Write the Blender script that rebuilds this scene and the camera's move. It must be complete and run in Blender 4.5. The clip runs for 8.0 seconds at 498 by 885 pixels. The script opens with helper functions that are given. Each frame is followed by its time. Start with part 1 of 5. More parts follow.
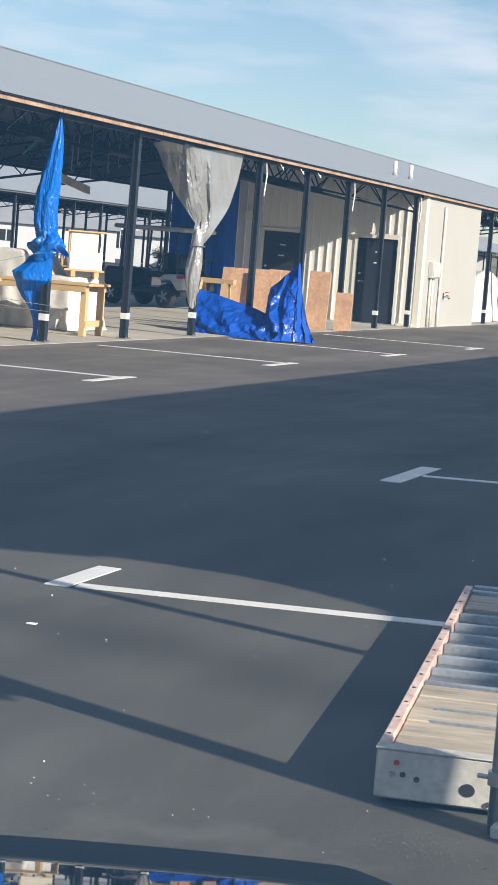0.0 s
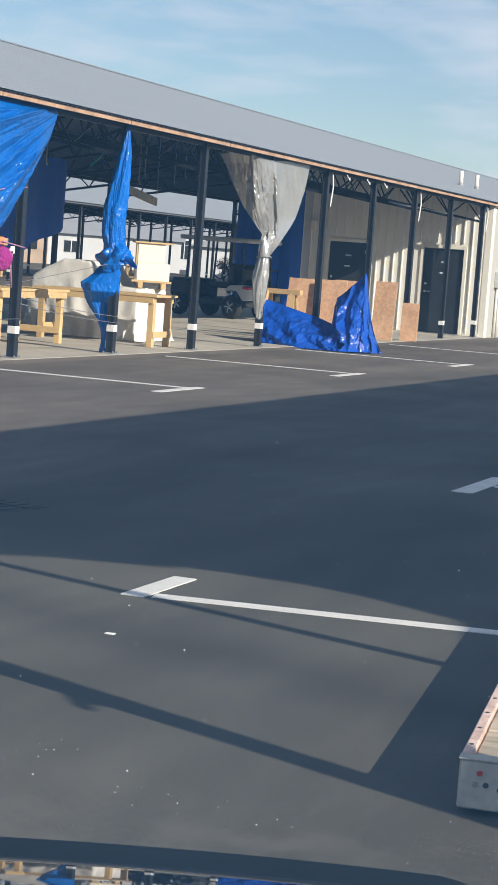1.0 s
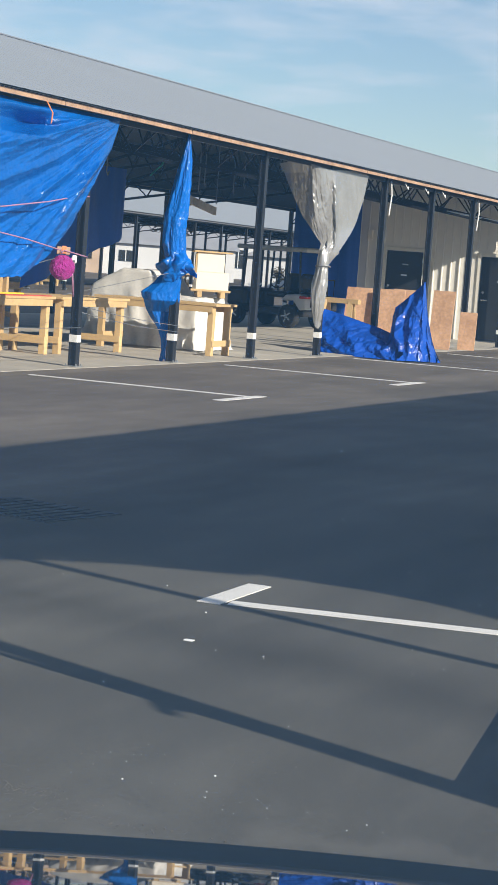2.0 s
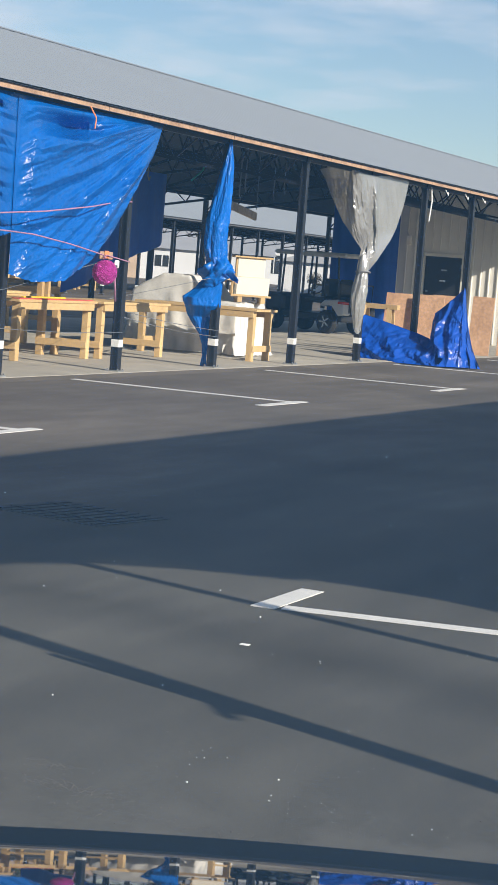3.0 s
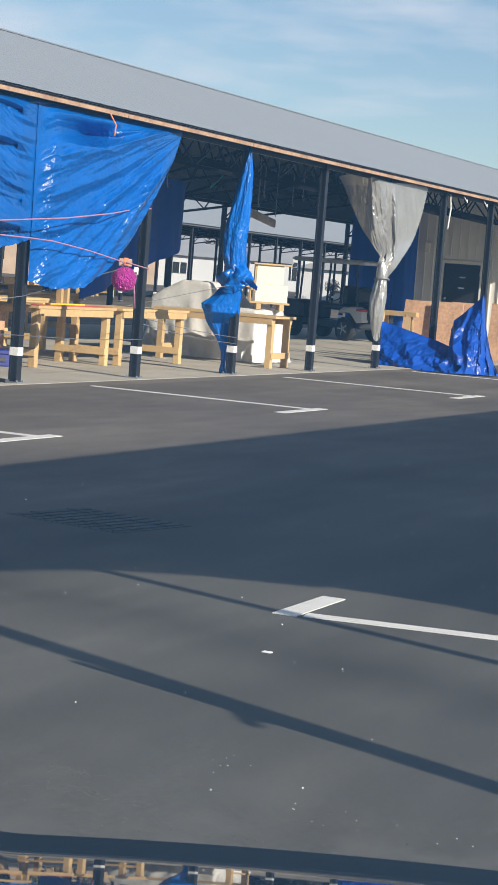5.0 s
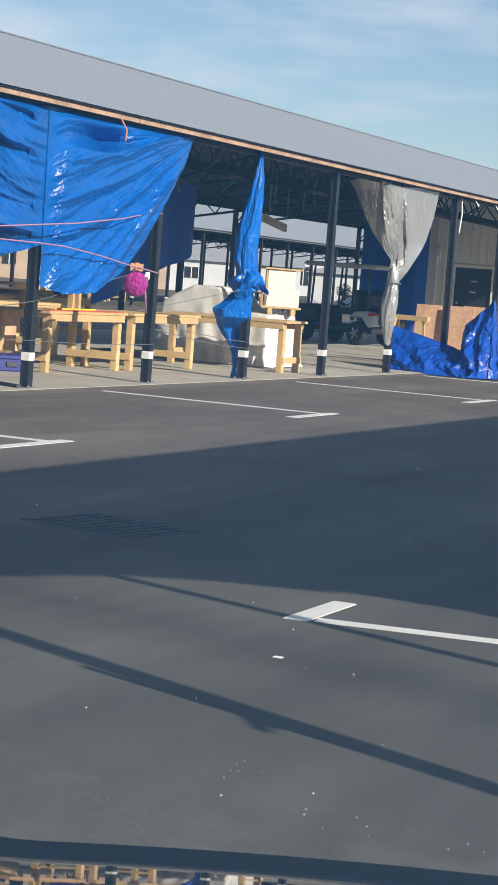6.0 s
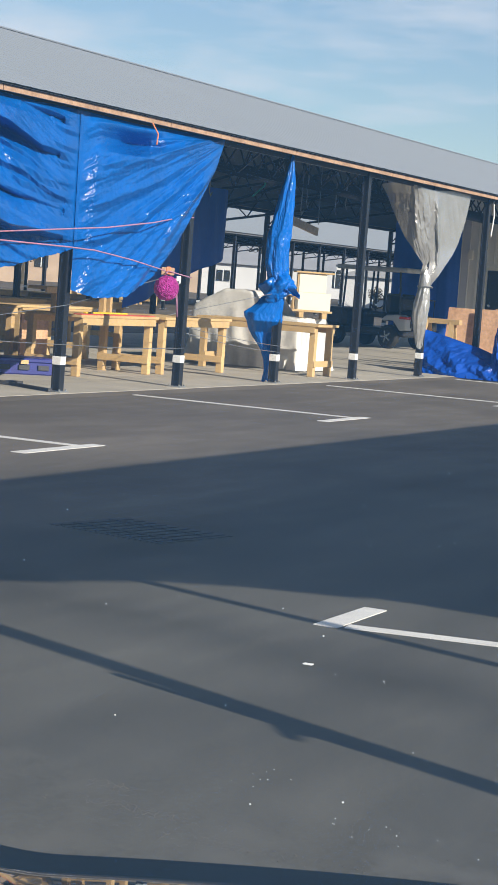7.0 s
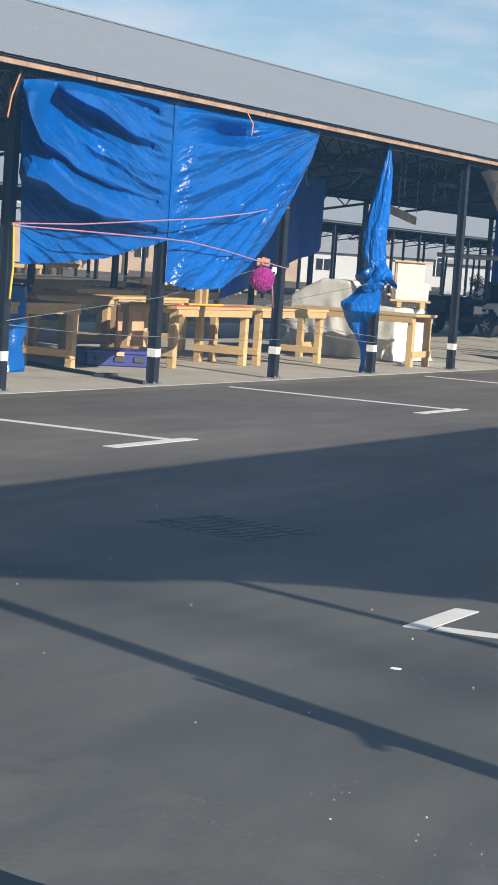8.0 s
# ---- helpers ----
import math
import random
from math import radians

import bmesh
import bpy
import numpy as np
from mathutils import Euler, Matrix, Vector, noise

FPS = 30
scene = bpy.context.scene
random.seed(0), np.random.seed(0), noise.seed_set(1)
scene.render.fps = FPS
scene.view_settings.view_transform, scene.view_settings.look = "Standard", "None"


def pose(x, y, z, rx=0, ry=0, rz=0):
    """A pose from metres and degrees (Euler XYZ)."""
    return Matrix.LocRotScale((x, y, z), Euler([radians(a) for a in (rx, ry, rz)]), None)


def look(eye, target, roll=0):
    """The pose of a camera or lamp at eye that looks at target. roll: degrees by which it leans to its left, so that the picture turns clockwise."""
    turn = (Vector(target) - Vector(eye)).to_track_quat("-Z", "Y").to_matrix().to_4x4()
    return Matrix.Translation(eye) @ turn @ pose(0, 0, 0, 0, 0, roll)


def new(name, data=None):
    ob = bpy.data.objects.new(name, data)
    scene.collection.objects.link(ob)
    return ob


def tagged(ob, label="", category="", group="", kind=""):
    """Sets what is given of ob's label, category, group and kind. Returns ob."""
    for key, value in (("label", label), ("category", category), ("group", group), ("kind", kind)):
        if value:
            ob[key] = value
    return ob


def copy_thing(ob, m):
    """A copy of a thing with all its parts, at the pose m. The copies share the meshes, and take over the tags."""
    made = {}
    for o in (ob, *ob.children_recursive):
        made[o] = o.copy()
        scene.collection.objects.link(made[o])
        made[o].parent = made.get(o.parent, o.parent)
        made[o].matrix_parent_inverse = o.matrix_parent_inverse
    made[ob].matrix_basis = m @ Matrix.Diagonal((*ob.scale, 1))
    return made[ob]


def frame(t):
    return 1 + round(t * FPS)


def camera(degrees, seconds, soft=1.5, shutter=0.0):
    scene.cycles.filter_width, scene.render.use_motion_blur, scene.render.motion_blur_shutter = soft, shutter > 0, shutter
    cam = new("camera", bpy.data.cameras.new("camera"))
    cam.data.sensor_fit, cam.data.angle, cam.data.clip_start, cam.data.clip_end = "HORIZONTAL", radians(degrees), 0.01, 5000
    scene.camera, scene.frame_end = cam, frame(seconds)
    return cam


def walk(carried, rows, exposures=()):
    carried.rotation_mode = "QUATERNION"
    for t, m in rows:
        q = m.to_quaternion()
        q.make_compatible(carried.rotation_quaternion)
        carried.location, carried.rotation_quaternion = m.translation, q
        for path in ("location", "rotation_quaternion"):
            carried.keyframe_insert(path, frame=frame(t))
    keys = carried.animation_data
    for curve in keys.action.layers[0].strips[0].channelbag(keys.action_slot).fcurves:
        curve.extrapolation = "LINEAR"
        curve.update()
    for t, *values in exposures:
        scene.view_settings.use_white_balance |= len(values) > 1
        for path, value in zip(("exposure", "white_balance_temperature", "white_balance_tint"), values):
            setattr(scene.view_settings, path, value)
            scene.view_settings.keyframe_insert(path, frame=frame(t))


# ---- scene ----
cam = camera(14.3, 8.0, 0.95)
PATH = [
    (0, (-23.999, -10.771, 1.401), (-22.1053, -10.1554, 1.2124), 4.52),
    (0.5, (-24.025, -10.728, 1.398), (-22.1446, -10.0713, 1.2137), 4.36),
    (1, (-24.031, -10.730, 1.400), (-22.1582, -10.0530, 1.2170), 4.30),
    (1.5, (-24.054, -10.710, 1.396), (-22.1893, -10.0105, 1.2160), 4.30),
    (2, (-24.094, -10.650, 1.390), (-22.2389, -9.9228, 1.2123), 4.29),
    (3.5, (-24.157, -10.569, 1.384), (-22.3178, -9.8038, 1.2097), 4.60),
    (4, (-24.158, -10.561, 1.382), (-22.3189, -9.7931, 1.2090), 4.69),
    (4.5, (-24.153, -10.559, 1.383), (-22.3156, -9.7874, 1.2119), 4.59),
    (6, (-24.140, -10.562, 1.385), (-22.3087, -9.7745, 1.2192), 4.39),
    (6.5, (-24.145, -10.569, 1.390), (-22.3191, -9.7709, 1.2253), 4.30),
    (7, (-24.116, -10.558, 1.395), (-22.2978, -9.7412, 1.2298), 4.33),
    (7.5, (-24.048, -10.560, 1.404), (-22.2468, -9.7075, 1.2329), 3.94),
    (8, (-23.943, -10.539, 1.424), (-22.1703, -9.6320, 1.2401), 3.95),
]
walk(cam, [(t, look(eye, target, roll)) for t, eye, target, roll in PATH],
     [(0, 0.56), (0.5, 0.38), (1, 0.40), (2, 0.41), (3.5, 0.37), (8, 0.37)])

# ---- light ----
SUN_AZ = math.atan2(-0.379, -0.925)   # where the sun stands, seen from above
SUN_EL = radians(25.7)
world = bpy.data.worlds.new("sky")
scene.world = world
world.use_nodes = True
wn = world.node_tree
sky = wn.nodes.new("ShaderNodeTexSky")
sky.sky_type = "NISHITA"
sky.sun_disc = False
sky.sun_elevation = SUN_EL
sky.sun_rotation = SUN_AZ
sky.air_density, sky.dust_density, sky.ozone_density = 1.0, 0.05, 4.0
wn.nodes["Background"].inputs["Strength"].default_value = 0.076
# thin high cloud
wco, wmap, wno, wramp, wmix = (wn.nodes.new("ShaderNode" + k) for k in ("TexCoord", "Mapping", "TexNoise", "ValToRGB", "MixRGB"))
wmap.inputs["Scale"].default_value = (3.0, 3.0, 14.0)
wmap.inputs["Rotation"].default_value = (0.25, 0.1, 0)
wno.inputs["Scale"].default_value, wno.inputs["Detail"].default_value, wno.inputs["Roughness"].default_value = 2.6, 6.0, 0.55
wramp.color_ramp.elements[0].position, wramp.color_ramp.elements[1].position = 0.43, 0.66
wramp.color_ramp.elements[0].color, wramp.color_ramp.elements[1].color = (0.10, 0.10, 0.10, 1), (0.82, 0.82, 0.82, 1)
wmix.inputs[2].default_value = (6.9, 7.5, 8.4, 1)
wn.links.new(wco.outputs["Generated"], wmap.inputs["Vector"])
wn.links.new(wmap.outputs["Vector"], wno.inputs["Vector"])
wn.links.new(wno.outputs["Fac"], wramp.inputs["Fac"])
wn.links.new(wramp.outputs["Color"], wmix.inputs[0])
wn.links.new(sky.outputs[0], wmix.inputs[1])
wn.links.new(wmix.outputs[0], wn.nodes["Background"].inputs["Color"])
sun = new("sun", bpy.data.lights.new("sun", "SUN"))
sun.data.energy, sun.data.angle, sun.data.color = 5.0, radians(0.36), (1.0, 0.91, 0.77)
TOWARDS = Vector((0.379, 0.925, -math.tan(SUN_EL)))
sun.matrix_world = look((0, -20, 30), Vector((0, -20, 30)) + TOWARDS)

# ---- materials ----
def material(name, colour, rough=0.7, metal=0.0, grain=0.12, scale=6.0, fine=60.0, bump=0.2, depth=0.004, tint=None, coat=0.0, spec=0.5, stretch=(1, 1, 1), vary=0.0, detail=4.0):
    """A surface of one base colour, varied at two scales, with a fine relief."""
    m = bpy.data.materials.new(name)
    m.use_nodes = True
    n, l = m.node_tree.nodes, m.node_tree.links
    b = n["Principled BSDF"]
    b.inputs["Roughness"].default_value, b.inputs["Metallic"].default_value = rough, metal
    b.inputs["Coat Weight"].default_value = coat
    b.inputs["Specular IOR Level"].default_value = spec
    co = n.new("ShaderNodeTexCoord")
    mp = n.new("ShaderNodeMapping")
    mp.inputs["Scale"].default_value = stretch
    l.new(co.outputs["Object"], mp.inputs["Vector"])
    big, small = n.new("ShaderNodeTexNoise"), n.new("ShaderNodeTexNoise")
    for t, s in ((big, scale), (small, fine)):
        t.inputs["Scale"].default_value = s
        t.inputs["Detail"].default_value = detail
        l.new(mp.outputs["Vector"], t.inputs["Vector"])
    mix = n.new("ShaderNodeMath")
    mix.operation = "MULTIPLY_ADD"
    mix.inputs[1].default_value = 0.45
    l.new(small.outputs["Fac"], mix.inputs[0])
    half = n.new("ShaderNodeMath")
    half.operation = "MULTIPLY"
    half.inputs[1].default_value = 0.55
    l.new(big.outputs["Fac"], half.inputs[0])
    l.new(half.outputs[0], mix.inputs[2])
    ramp = n.new("ShaderNodeValToRGB")
    dark = [c * (1 - 2 * grain) for c in colour]
    light = [min(1, c * (1 + 2 * grain)) for c in (tint or colour)]
    ramp.color_ramp.elements[0].position, ramp.color_ramp.elements[1].position = 0.3, 0.7
    ramp.color_ramp.elements[0].color, ramp.color_ramp.elements[1].color = (*dark, 1), (*light, 1)
    l.new(mix.outputs[0], ramp.inputs["Fac"])
    out = ramp.outputs["Color"]
    if vary:
        info, hsv, rng = n.new("ShaderNodeObjectInfo"), n.new("ShaderNodeHueSaturation"), n.new("ShaderNodeMapRange")
        rng.inputs["To Min"].default_value, rng.inputs["To Max"].default_value = 1 - vary, 1 + vary
        l.new(info.outputs["Random"], rng.inputs["Value"])
        l.new(rng.outputs[0], hsv.inputs["Value"])
        l.new(out, hsv.inputs["Color"])
        out = hsv.outputs["Color"]
    l.new(out, b.inputs["Base Color"])
    if bump:
        bp = n.new("ShaderNodeBump")
        bp.inputs["Strength"].default_value, bp.inputs["Distance"].default_value = bump, depth
        l.new(small.outputs["Fac"], bp.inputs["Height"])
        l.new(bp.outputs["Normal"], b.inputs["Normal"])
    return m


ASPHALT = material("asphalt", (0.094, 0.0905, 0.080), 0.9, grain=0.14, scale=0.45, fine=120, bump=0.22, depth=0.004, spec=0.18)


def scuffs(m):
    """Dusty streaks, faint tyre scuffs and coarse aggregate over a surface."""
    n, l = m.node_tree.nodes, m.node_tree.links
    b = n["Principled BSDF"]
    base = b.inputs["Base Color"].links[0].from_socket
    co = n.new("ShaderNodeTexCoord")
    for scale, stretch, turn, lo, hi, dark, light in ((0.6, (0.25, 1.6, 1), 1.2, 0.35, 0.75, 0.82, 1.22), (2.2, (0.5, 2.0, 1), 0.5, 0.45, 0.8, 0.95, 1.18), (38.0, (1, 1, 1), 0.0, 0.3, 0.75, 0.90, 1.14)):
        mp, t, r, mx = (n.new("ShaderNode" + k) for k in ("Mapping", "TexNoise", "MapRange", "MixRGB"))
        mp.inputs["Scale"].default_value = stretch
        mp.inputs["Rotation"].default_value = (0, 0, turn)
        t.inputs["Scale"].default_value, t.inputs["Detail"].default_value = scale, 5.0
        r.inputs["From Min"].default_value, r.inputs["From Max"].default_value = lo, hi
        r.inputs["To Min"].default_value, r.inputs["To Max"].default_value = dark, light
        mx.blend_type, mx.inputs[0].default_value = "MULTIPLY", 1.0
        l.new(co.outputs["Object"], mp.inputs["Vector"])
        l.new(mp.outputs["Vector"], t.inputs["Vector"])
        l.new(t.outputs["Fac"], r.inputs["Value"])
        l.new(base, mx.inputs[1])
        l.new(r.outputs[0], mx.inputs[2])
        base = mx.outputs[0]
    # the strip of the bays is tinted paler and warmer than the lane
    sp, wb, ad, r, mx = (n.new("ShaderNode" + k) for k in ("SeparateXYZ", "TexNoise", "Math", "MapRange", "MixRGB"))
    wb.inputs["Scale"].default_value, wb.inputs["Detail"].default_value = 0.5, 4.0
    ad.operation = "MULTIPLY_ADD"
    ad.inputs[1].default_value = 1.6
    r.inputs["From Min"].default_value, r.inputs["From Max"].default_value = -5.6, -2.6
    mx.blend_type, mx.inputs[2].default_value = "MULTIPLY", (1.42, 1.30, 1.26, 1)
    l.new(co.outputs["Object"], sp.inputs[0])
    l.new(co.outputs["Object"], wb.inputs["Vector"])
    l.new(wb.outputs["Fac"], ad.inputs[0])
    l.new(sp.outputs["Y"], ad.inputs[2])
    l.new(ad.outputs[0], r.inputs["Value"])
    l.new(r.outputs[0], mx.inputs[0])
    l.new(base, mx.inputs[1])
    base = mx.outputs[0]
    # pale dust drifted together near the ramp
    sx, dn, dm, dk, dd, dx = (n.new("ShaderNode" + k) for k in ("SeparateXYZ", "TexNoise", "MapRange", "MapRange", "Math", "MixRGB"))
    dn.inputs["Scale"].default_value, dn.inputs["Detail"].default_value = 3.2, 6.0
    dm.inputs["From Min"].default_value, dm.inputs["From Max"].default_value = 0.5, 0.72
    dk.inputs["From Min"].default_value, dk.inputs["From Max"].default_value = -18.9, -19.6
    dd.operation = "MULTIPLY"
    dx.inputs[2].default_value = (0.125, 0.12, 0.108, 1)
    l.new(co.outputs["Object"], sx.inputs[0])
    l.new(co.outputs["Object"], dn.inputs["Vector"])
    l.new(sx.outputs["X"], dk.inputs["Value"])
    l.new(dn.outputs["Fac"], dm.inputs["Value"])
    l.new(dm.outputs[0], dd.inputs[0])
    l.new(dk.outputs[0], dd.inputs[1])
    l.new(dd.outputs[0], dx.inputs[0])
    l.new(base, dx.inputs[1])
    base = dx.outputs[0]
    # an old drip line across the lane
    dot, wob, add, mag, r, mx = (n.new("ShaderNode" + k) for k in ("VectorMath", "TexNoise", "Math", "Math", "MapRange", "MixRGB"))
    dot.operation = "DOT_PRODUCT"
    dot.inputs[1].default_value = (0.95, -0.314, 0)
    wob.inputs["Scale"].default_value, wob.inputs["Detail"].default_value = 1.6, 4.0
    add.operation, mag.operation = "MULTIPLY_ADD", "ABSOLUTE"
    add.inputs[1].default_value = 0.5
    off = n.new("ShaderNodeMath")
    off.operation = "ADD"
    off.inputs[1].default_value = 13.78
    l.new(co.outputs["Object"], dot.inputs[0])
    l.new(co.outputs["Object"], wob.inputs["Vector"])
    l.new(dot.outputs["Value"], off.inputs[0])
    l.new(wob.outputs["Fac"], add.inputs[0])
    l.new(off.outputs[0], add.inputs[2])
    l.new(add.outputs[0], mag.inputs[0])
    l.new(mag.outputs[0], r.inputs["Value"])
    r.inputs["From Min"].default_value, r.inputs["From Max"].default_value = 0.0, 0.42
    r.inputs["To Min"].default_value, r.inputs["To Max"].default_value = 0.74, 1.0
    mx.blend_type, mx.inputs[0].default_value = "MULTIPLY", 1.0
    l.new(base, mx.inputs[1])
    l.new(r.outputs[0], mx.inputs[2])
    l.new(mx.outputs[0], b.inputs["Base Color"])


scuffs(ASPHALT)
CONCRETE = material("concrete", (0.42, 0.39, 0.33), 0.85, grain=0.12, scale=1.2, fine=45, bump=0.2, depth=0.003)
LINE = material("white line paint", (0.68, 0.67, 0.64), 0.6, grain=0.08, scale=5, fine=90, bump=0.3, depth=0.002)
ROOF = material("galvanised roof sheet", (0.255, 0.28, 0.305), 0.5, grain=0.02, scale=0.4, fine=12, bump=0.0)
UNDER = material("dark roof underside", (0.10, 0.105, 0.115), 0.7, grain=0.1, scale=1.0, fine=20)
BLACK = material("black steel paint", (0.018, 0.02, 0.026), 0.4, grain=0.2, scale=3, fine=60, bump=0.1)
TAPE = material("white reflective tape", (0.78, 0.78, 0.76), 0.45, grain=0.08, scale=30, fine=90)
WOOD = material("pine timber", (0.53, 0.36, 0.17), 0.7, grain=0.08, scale=1.5, fine=30, stretch=(1, 1, 1), tint=(0.58, 0.41, 0.20), vary=0.14)
FASCIA = material("raw fascia board", (0.36, 0.22, 0.145), 0.75, grain=0.15, scale=2, fine=25, tint=(0.44, 0.29, 0.19))
PLY = material("reddish plywood", (0.58, 0.34, 0.20), 0.7, grain=0.12, scale=2.5, fine=18, tint=(0.66, 0.41, 0.25), vary=0.1)
CREAM = material("cream wall sheet", (0.76, 0.74, 0.68), 0.5, grain=0.03, scale=0.8, fine=30, bump=0.05)
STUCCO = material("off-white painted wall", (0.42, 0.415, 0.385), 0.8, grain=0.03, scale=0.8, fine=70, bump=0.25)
GALV = material("galvanised pipe", (0.5, 0.52, 0.54), 0.35, 0.85, grain=0.1, scale=12, fine=60)


# ---- mesh helpers ----
def box(bm, x0, x1, y0, y1, z0, z1, bevel=0.0):
    m = Matrix.Translation(((x0 + x1) / 2, (y0 + y1) / 2, (z0 + z1) / 2)) @ Matrix.Diagonal((x1 - x0, y1 - y0, z1 - z0, 1))
    made = bmesh.ops.create_cube(bm, size=1, matrix=m)["verts"]
    if bevel:
        edges = list({e for v in made for e in v.link_edges})
        bmesh.ops.bevel(bm, geom=edges, offset=bevel, segments=1, affect="EDGES")
    return bm


def bar(bm, a, b, w, h=None, up=(0, 0, 1)):
    """A square bar from a to b."""
    a, b = Vector(a), Vector(b)
    d = b - a
    side = d.cross(Vector(up))
    if side.length < 1e-5:
        side = Vector((1, 0, 0))
    side.normalize()
    top = side.cross(d).normalized()
    h = h or w
    m = Matrix((side * w, d, top * h)).transposed().to_4x4()
    m.translation = (a + b) / 2
    bmesh.ops.create_cube(bm, size=1, matrix=m)
    return bm


def rod(bm, points, r, sides=8):
    """A round rod along a line of points."""
    rings, points = [], [Vector(p) for p in points]
    for i, p in enumerate(points):
        d = (points[min(i + 1, len(points) - 1)] - points[max(i - 1, 0)]).normalized()
        s = d.cross(Vector((0.13, 0.31, 0.94)))
        if s.length < 1e-3:
            s = d.cross(Vector((1, 0, 0)))
        s.normalize()
        t = d.cross(s)
        rr = r[i] if isinstance(r, (list, tuple)) else r
        rings.append([bm.verts.new(p + (s * math.cos(a) + t * math.sin(a)) * rr) for a in (k * math.tau / sides for k in range(sides))])
    for q, w in zip(rings, rings[1:]):
        for k in range(sides):
            bm.faces.new((q[k], q[(k + 1) % sides], w[(k + 1) % sides], w[k]))
    bm.faces.new(rings[0][::-1])
    bm.faces.new(rings[-1])
    return bm


def sheet(f, nu, nv, closed=False):
    """A grid of the points f(u, v)."""
    bm = bmesh.new()
    g = [[bm.verts.new(f(i / nu, j / nv)) for j in range(nv + 1)] for i in range(nu + (0 if closed else 1))]
    n = len(g)
    for i in range(nu):
        for j in range(nv):
            bm.faces.new((g[i][j], g[(i + 1) % n][j], g[(i + 1) % n][j + 1], g[i][j + 1]))
    return bm


def mesh(name, bm, mat, smooth=False):
    bmesh.ops.recalc_face_normals(bm, faces=bm.faces[:])
    me = bpy.data.meshes.new(name)
    bm.to_mesh(me)
    bm.free()
    me.materials.append(mat)
    if smooth:
        me.shade_smooth()
    return me


def thing(name, label, category, at=(0, 0, 0), rz=0.0, group="", kind=""):
    ob = new(name)
    ob.empty_display_size = 0.2
    ob.matrix_world = pose(*at, 0, 0, rz)
    return tagged(ob, label, category, group, kind)


def part(name, bm, mat, parent, label="", smooth=False):
    ob = new(name, bm if isinstance(bm, bpy.types.Mesh) else mesh(name, bm, mat, smooth))
    ob.parent = parent
    if label:
        tagged(ob, label)
    return ob


def solo(name, bm, mat, label, category="", kind="", group="", smooth=False):
    return tagged(new(name, mesh(name, bm, mat, smooth)), label, category, group, kind)


def lerp(a, b, t):
    return a + (b - a) * t


def along(pts, t):
    """The point at t (0 to 1) of a broken line whose corners are evenly spread."""
    s = min(max(t, 0), 1) * (len(pts) - 1)
    i = min(int(s), len(pts) - 2)
    return [lerp(p, q, s - i) for p, q in zip(pts[i], pts[i + 1])]


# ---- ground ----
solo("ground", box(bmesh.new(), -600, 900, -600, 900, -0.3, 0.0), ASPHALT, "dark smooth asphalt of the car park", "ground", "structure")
solo("slab", box(bmesh.new(), -45, 70, -0.17, 9.3, -0.2, 0.03, 0.008), CONCRETE, "pale concrete floor slab under the shed roof", "floor", "structure")

bm = bmesh.new()
fil = [[bm.verts.new((x, y, z)) for y, z in ((-0.165, 0.026), (-0.33, -0.002), (-0.165, -0.05))] for x in (-45, 70)]
bm.faces.new(fil[0])
bm.faces.new(fil[1])
for k in range(3):
    bm.faces.new((fil[0][k], fil[0][k - 1], fil[1][k - 1], fil[1][k]))
solo("asphalt_fillet", bm, ASPHALT, "asphalt edge run up to the slab", "ground", "structure")
PITCH = 2.85
for c, y in ((-16.9, -3.2), (-11.05, -3.19), (-4.88, -3.05), (0.80, -3.12), (6.33, -3.24), (11.85, -3.36)):
    bm = bmesh.new()
    box(bm, c + 0.3, c + 0.41, y + 0.125, -0.32, -0.01, 0.004)
    box(bm, c - 0.62, c + 0.6, y, y + 0.12, -0.01, 0.004)
    solo("parking_line", bm, LINE, "white painted T mark of a kerbside parking bay", "road marking", group="bay marks along the shed")
bm = bmesh.new()
bar(bm, (-16.57, -7.67, -0.004), (-15.95, -11.6, -0.003), 0.095, 0.014)
box(bm, -16.64, -16.06, -7.655, -7.55, -0.01, 0.004)
solo("parking_line", bm, LINE, "white painted corner mark ending a parking bay line", "road marking", group="bay marks across the lane")
bm = bmesh.new()
bar(bm, (-10.92, -7.77, -0.004), (-10.1, -11.5, -0.003), 0.1, 0.014)
box(bm, -11.5, -10.32, -7.76, -7.62, -0.01, 0.004)
solo("parking_line", bm, LINE, "white painted T mark ending a parking bay line", "road marking", group="bay marks across the lane")

# ---- the shed ----
EAVE, RIDGE, HALF = 3.08, 4.62, 4.6   # heights, and half the depth


def roof_z(y):
    return EAVE + (RIDGE - EAVE) * (1 - abs(y - HALF) / (HALF + 0.25))


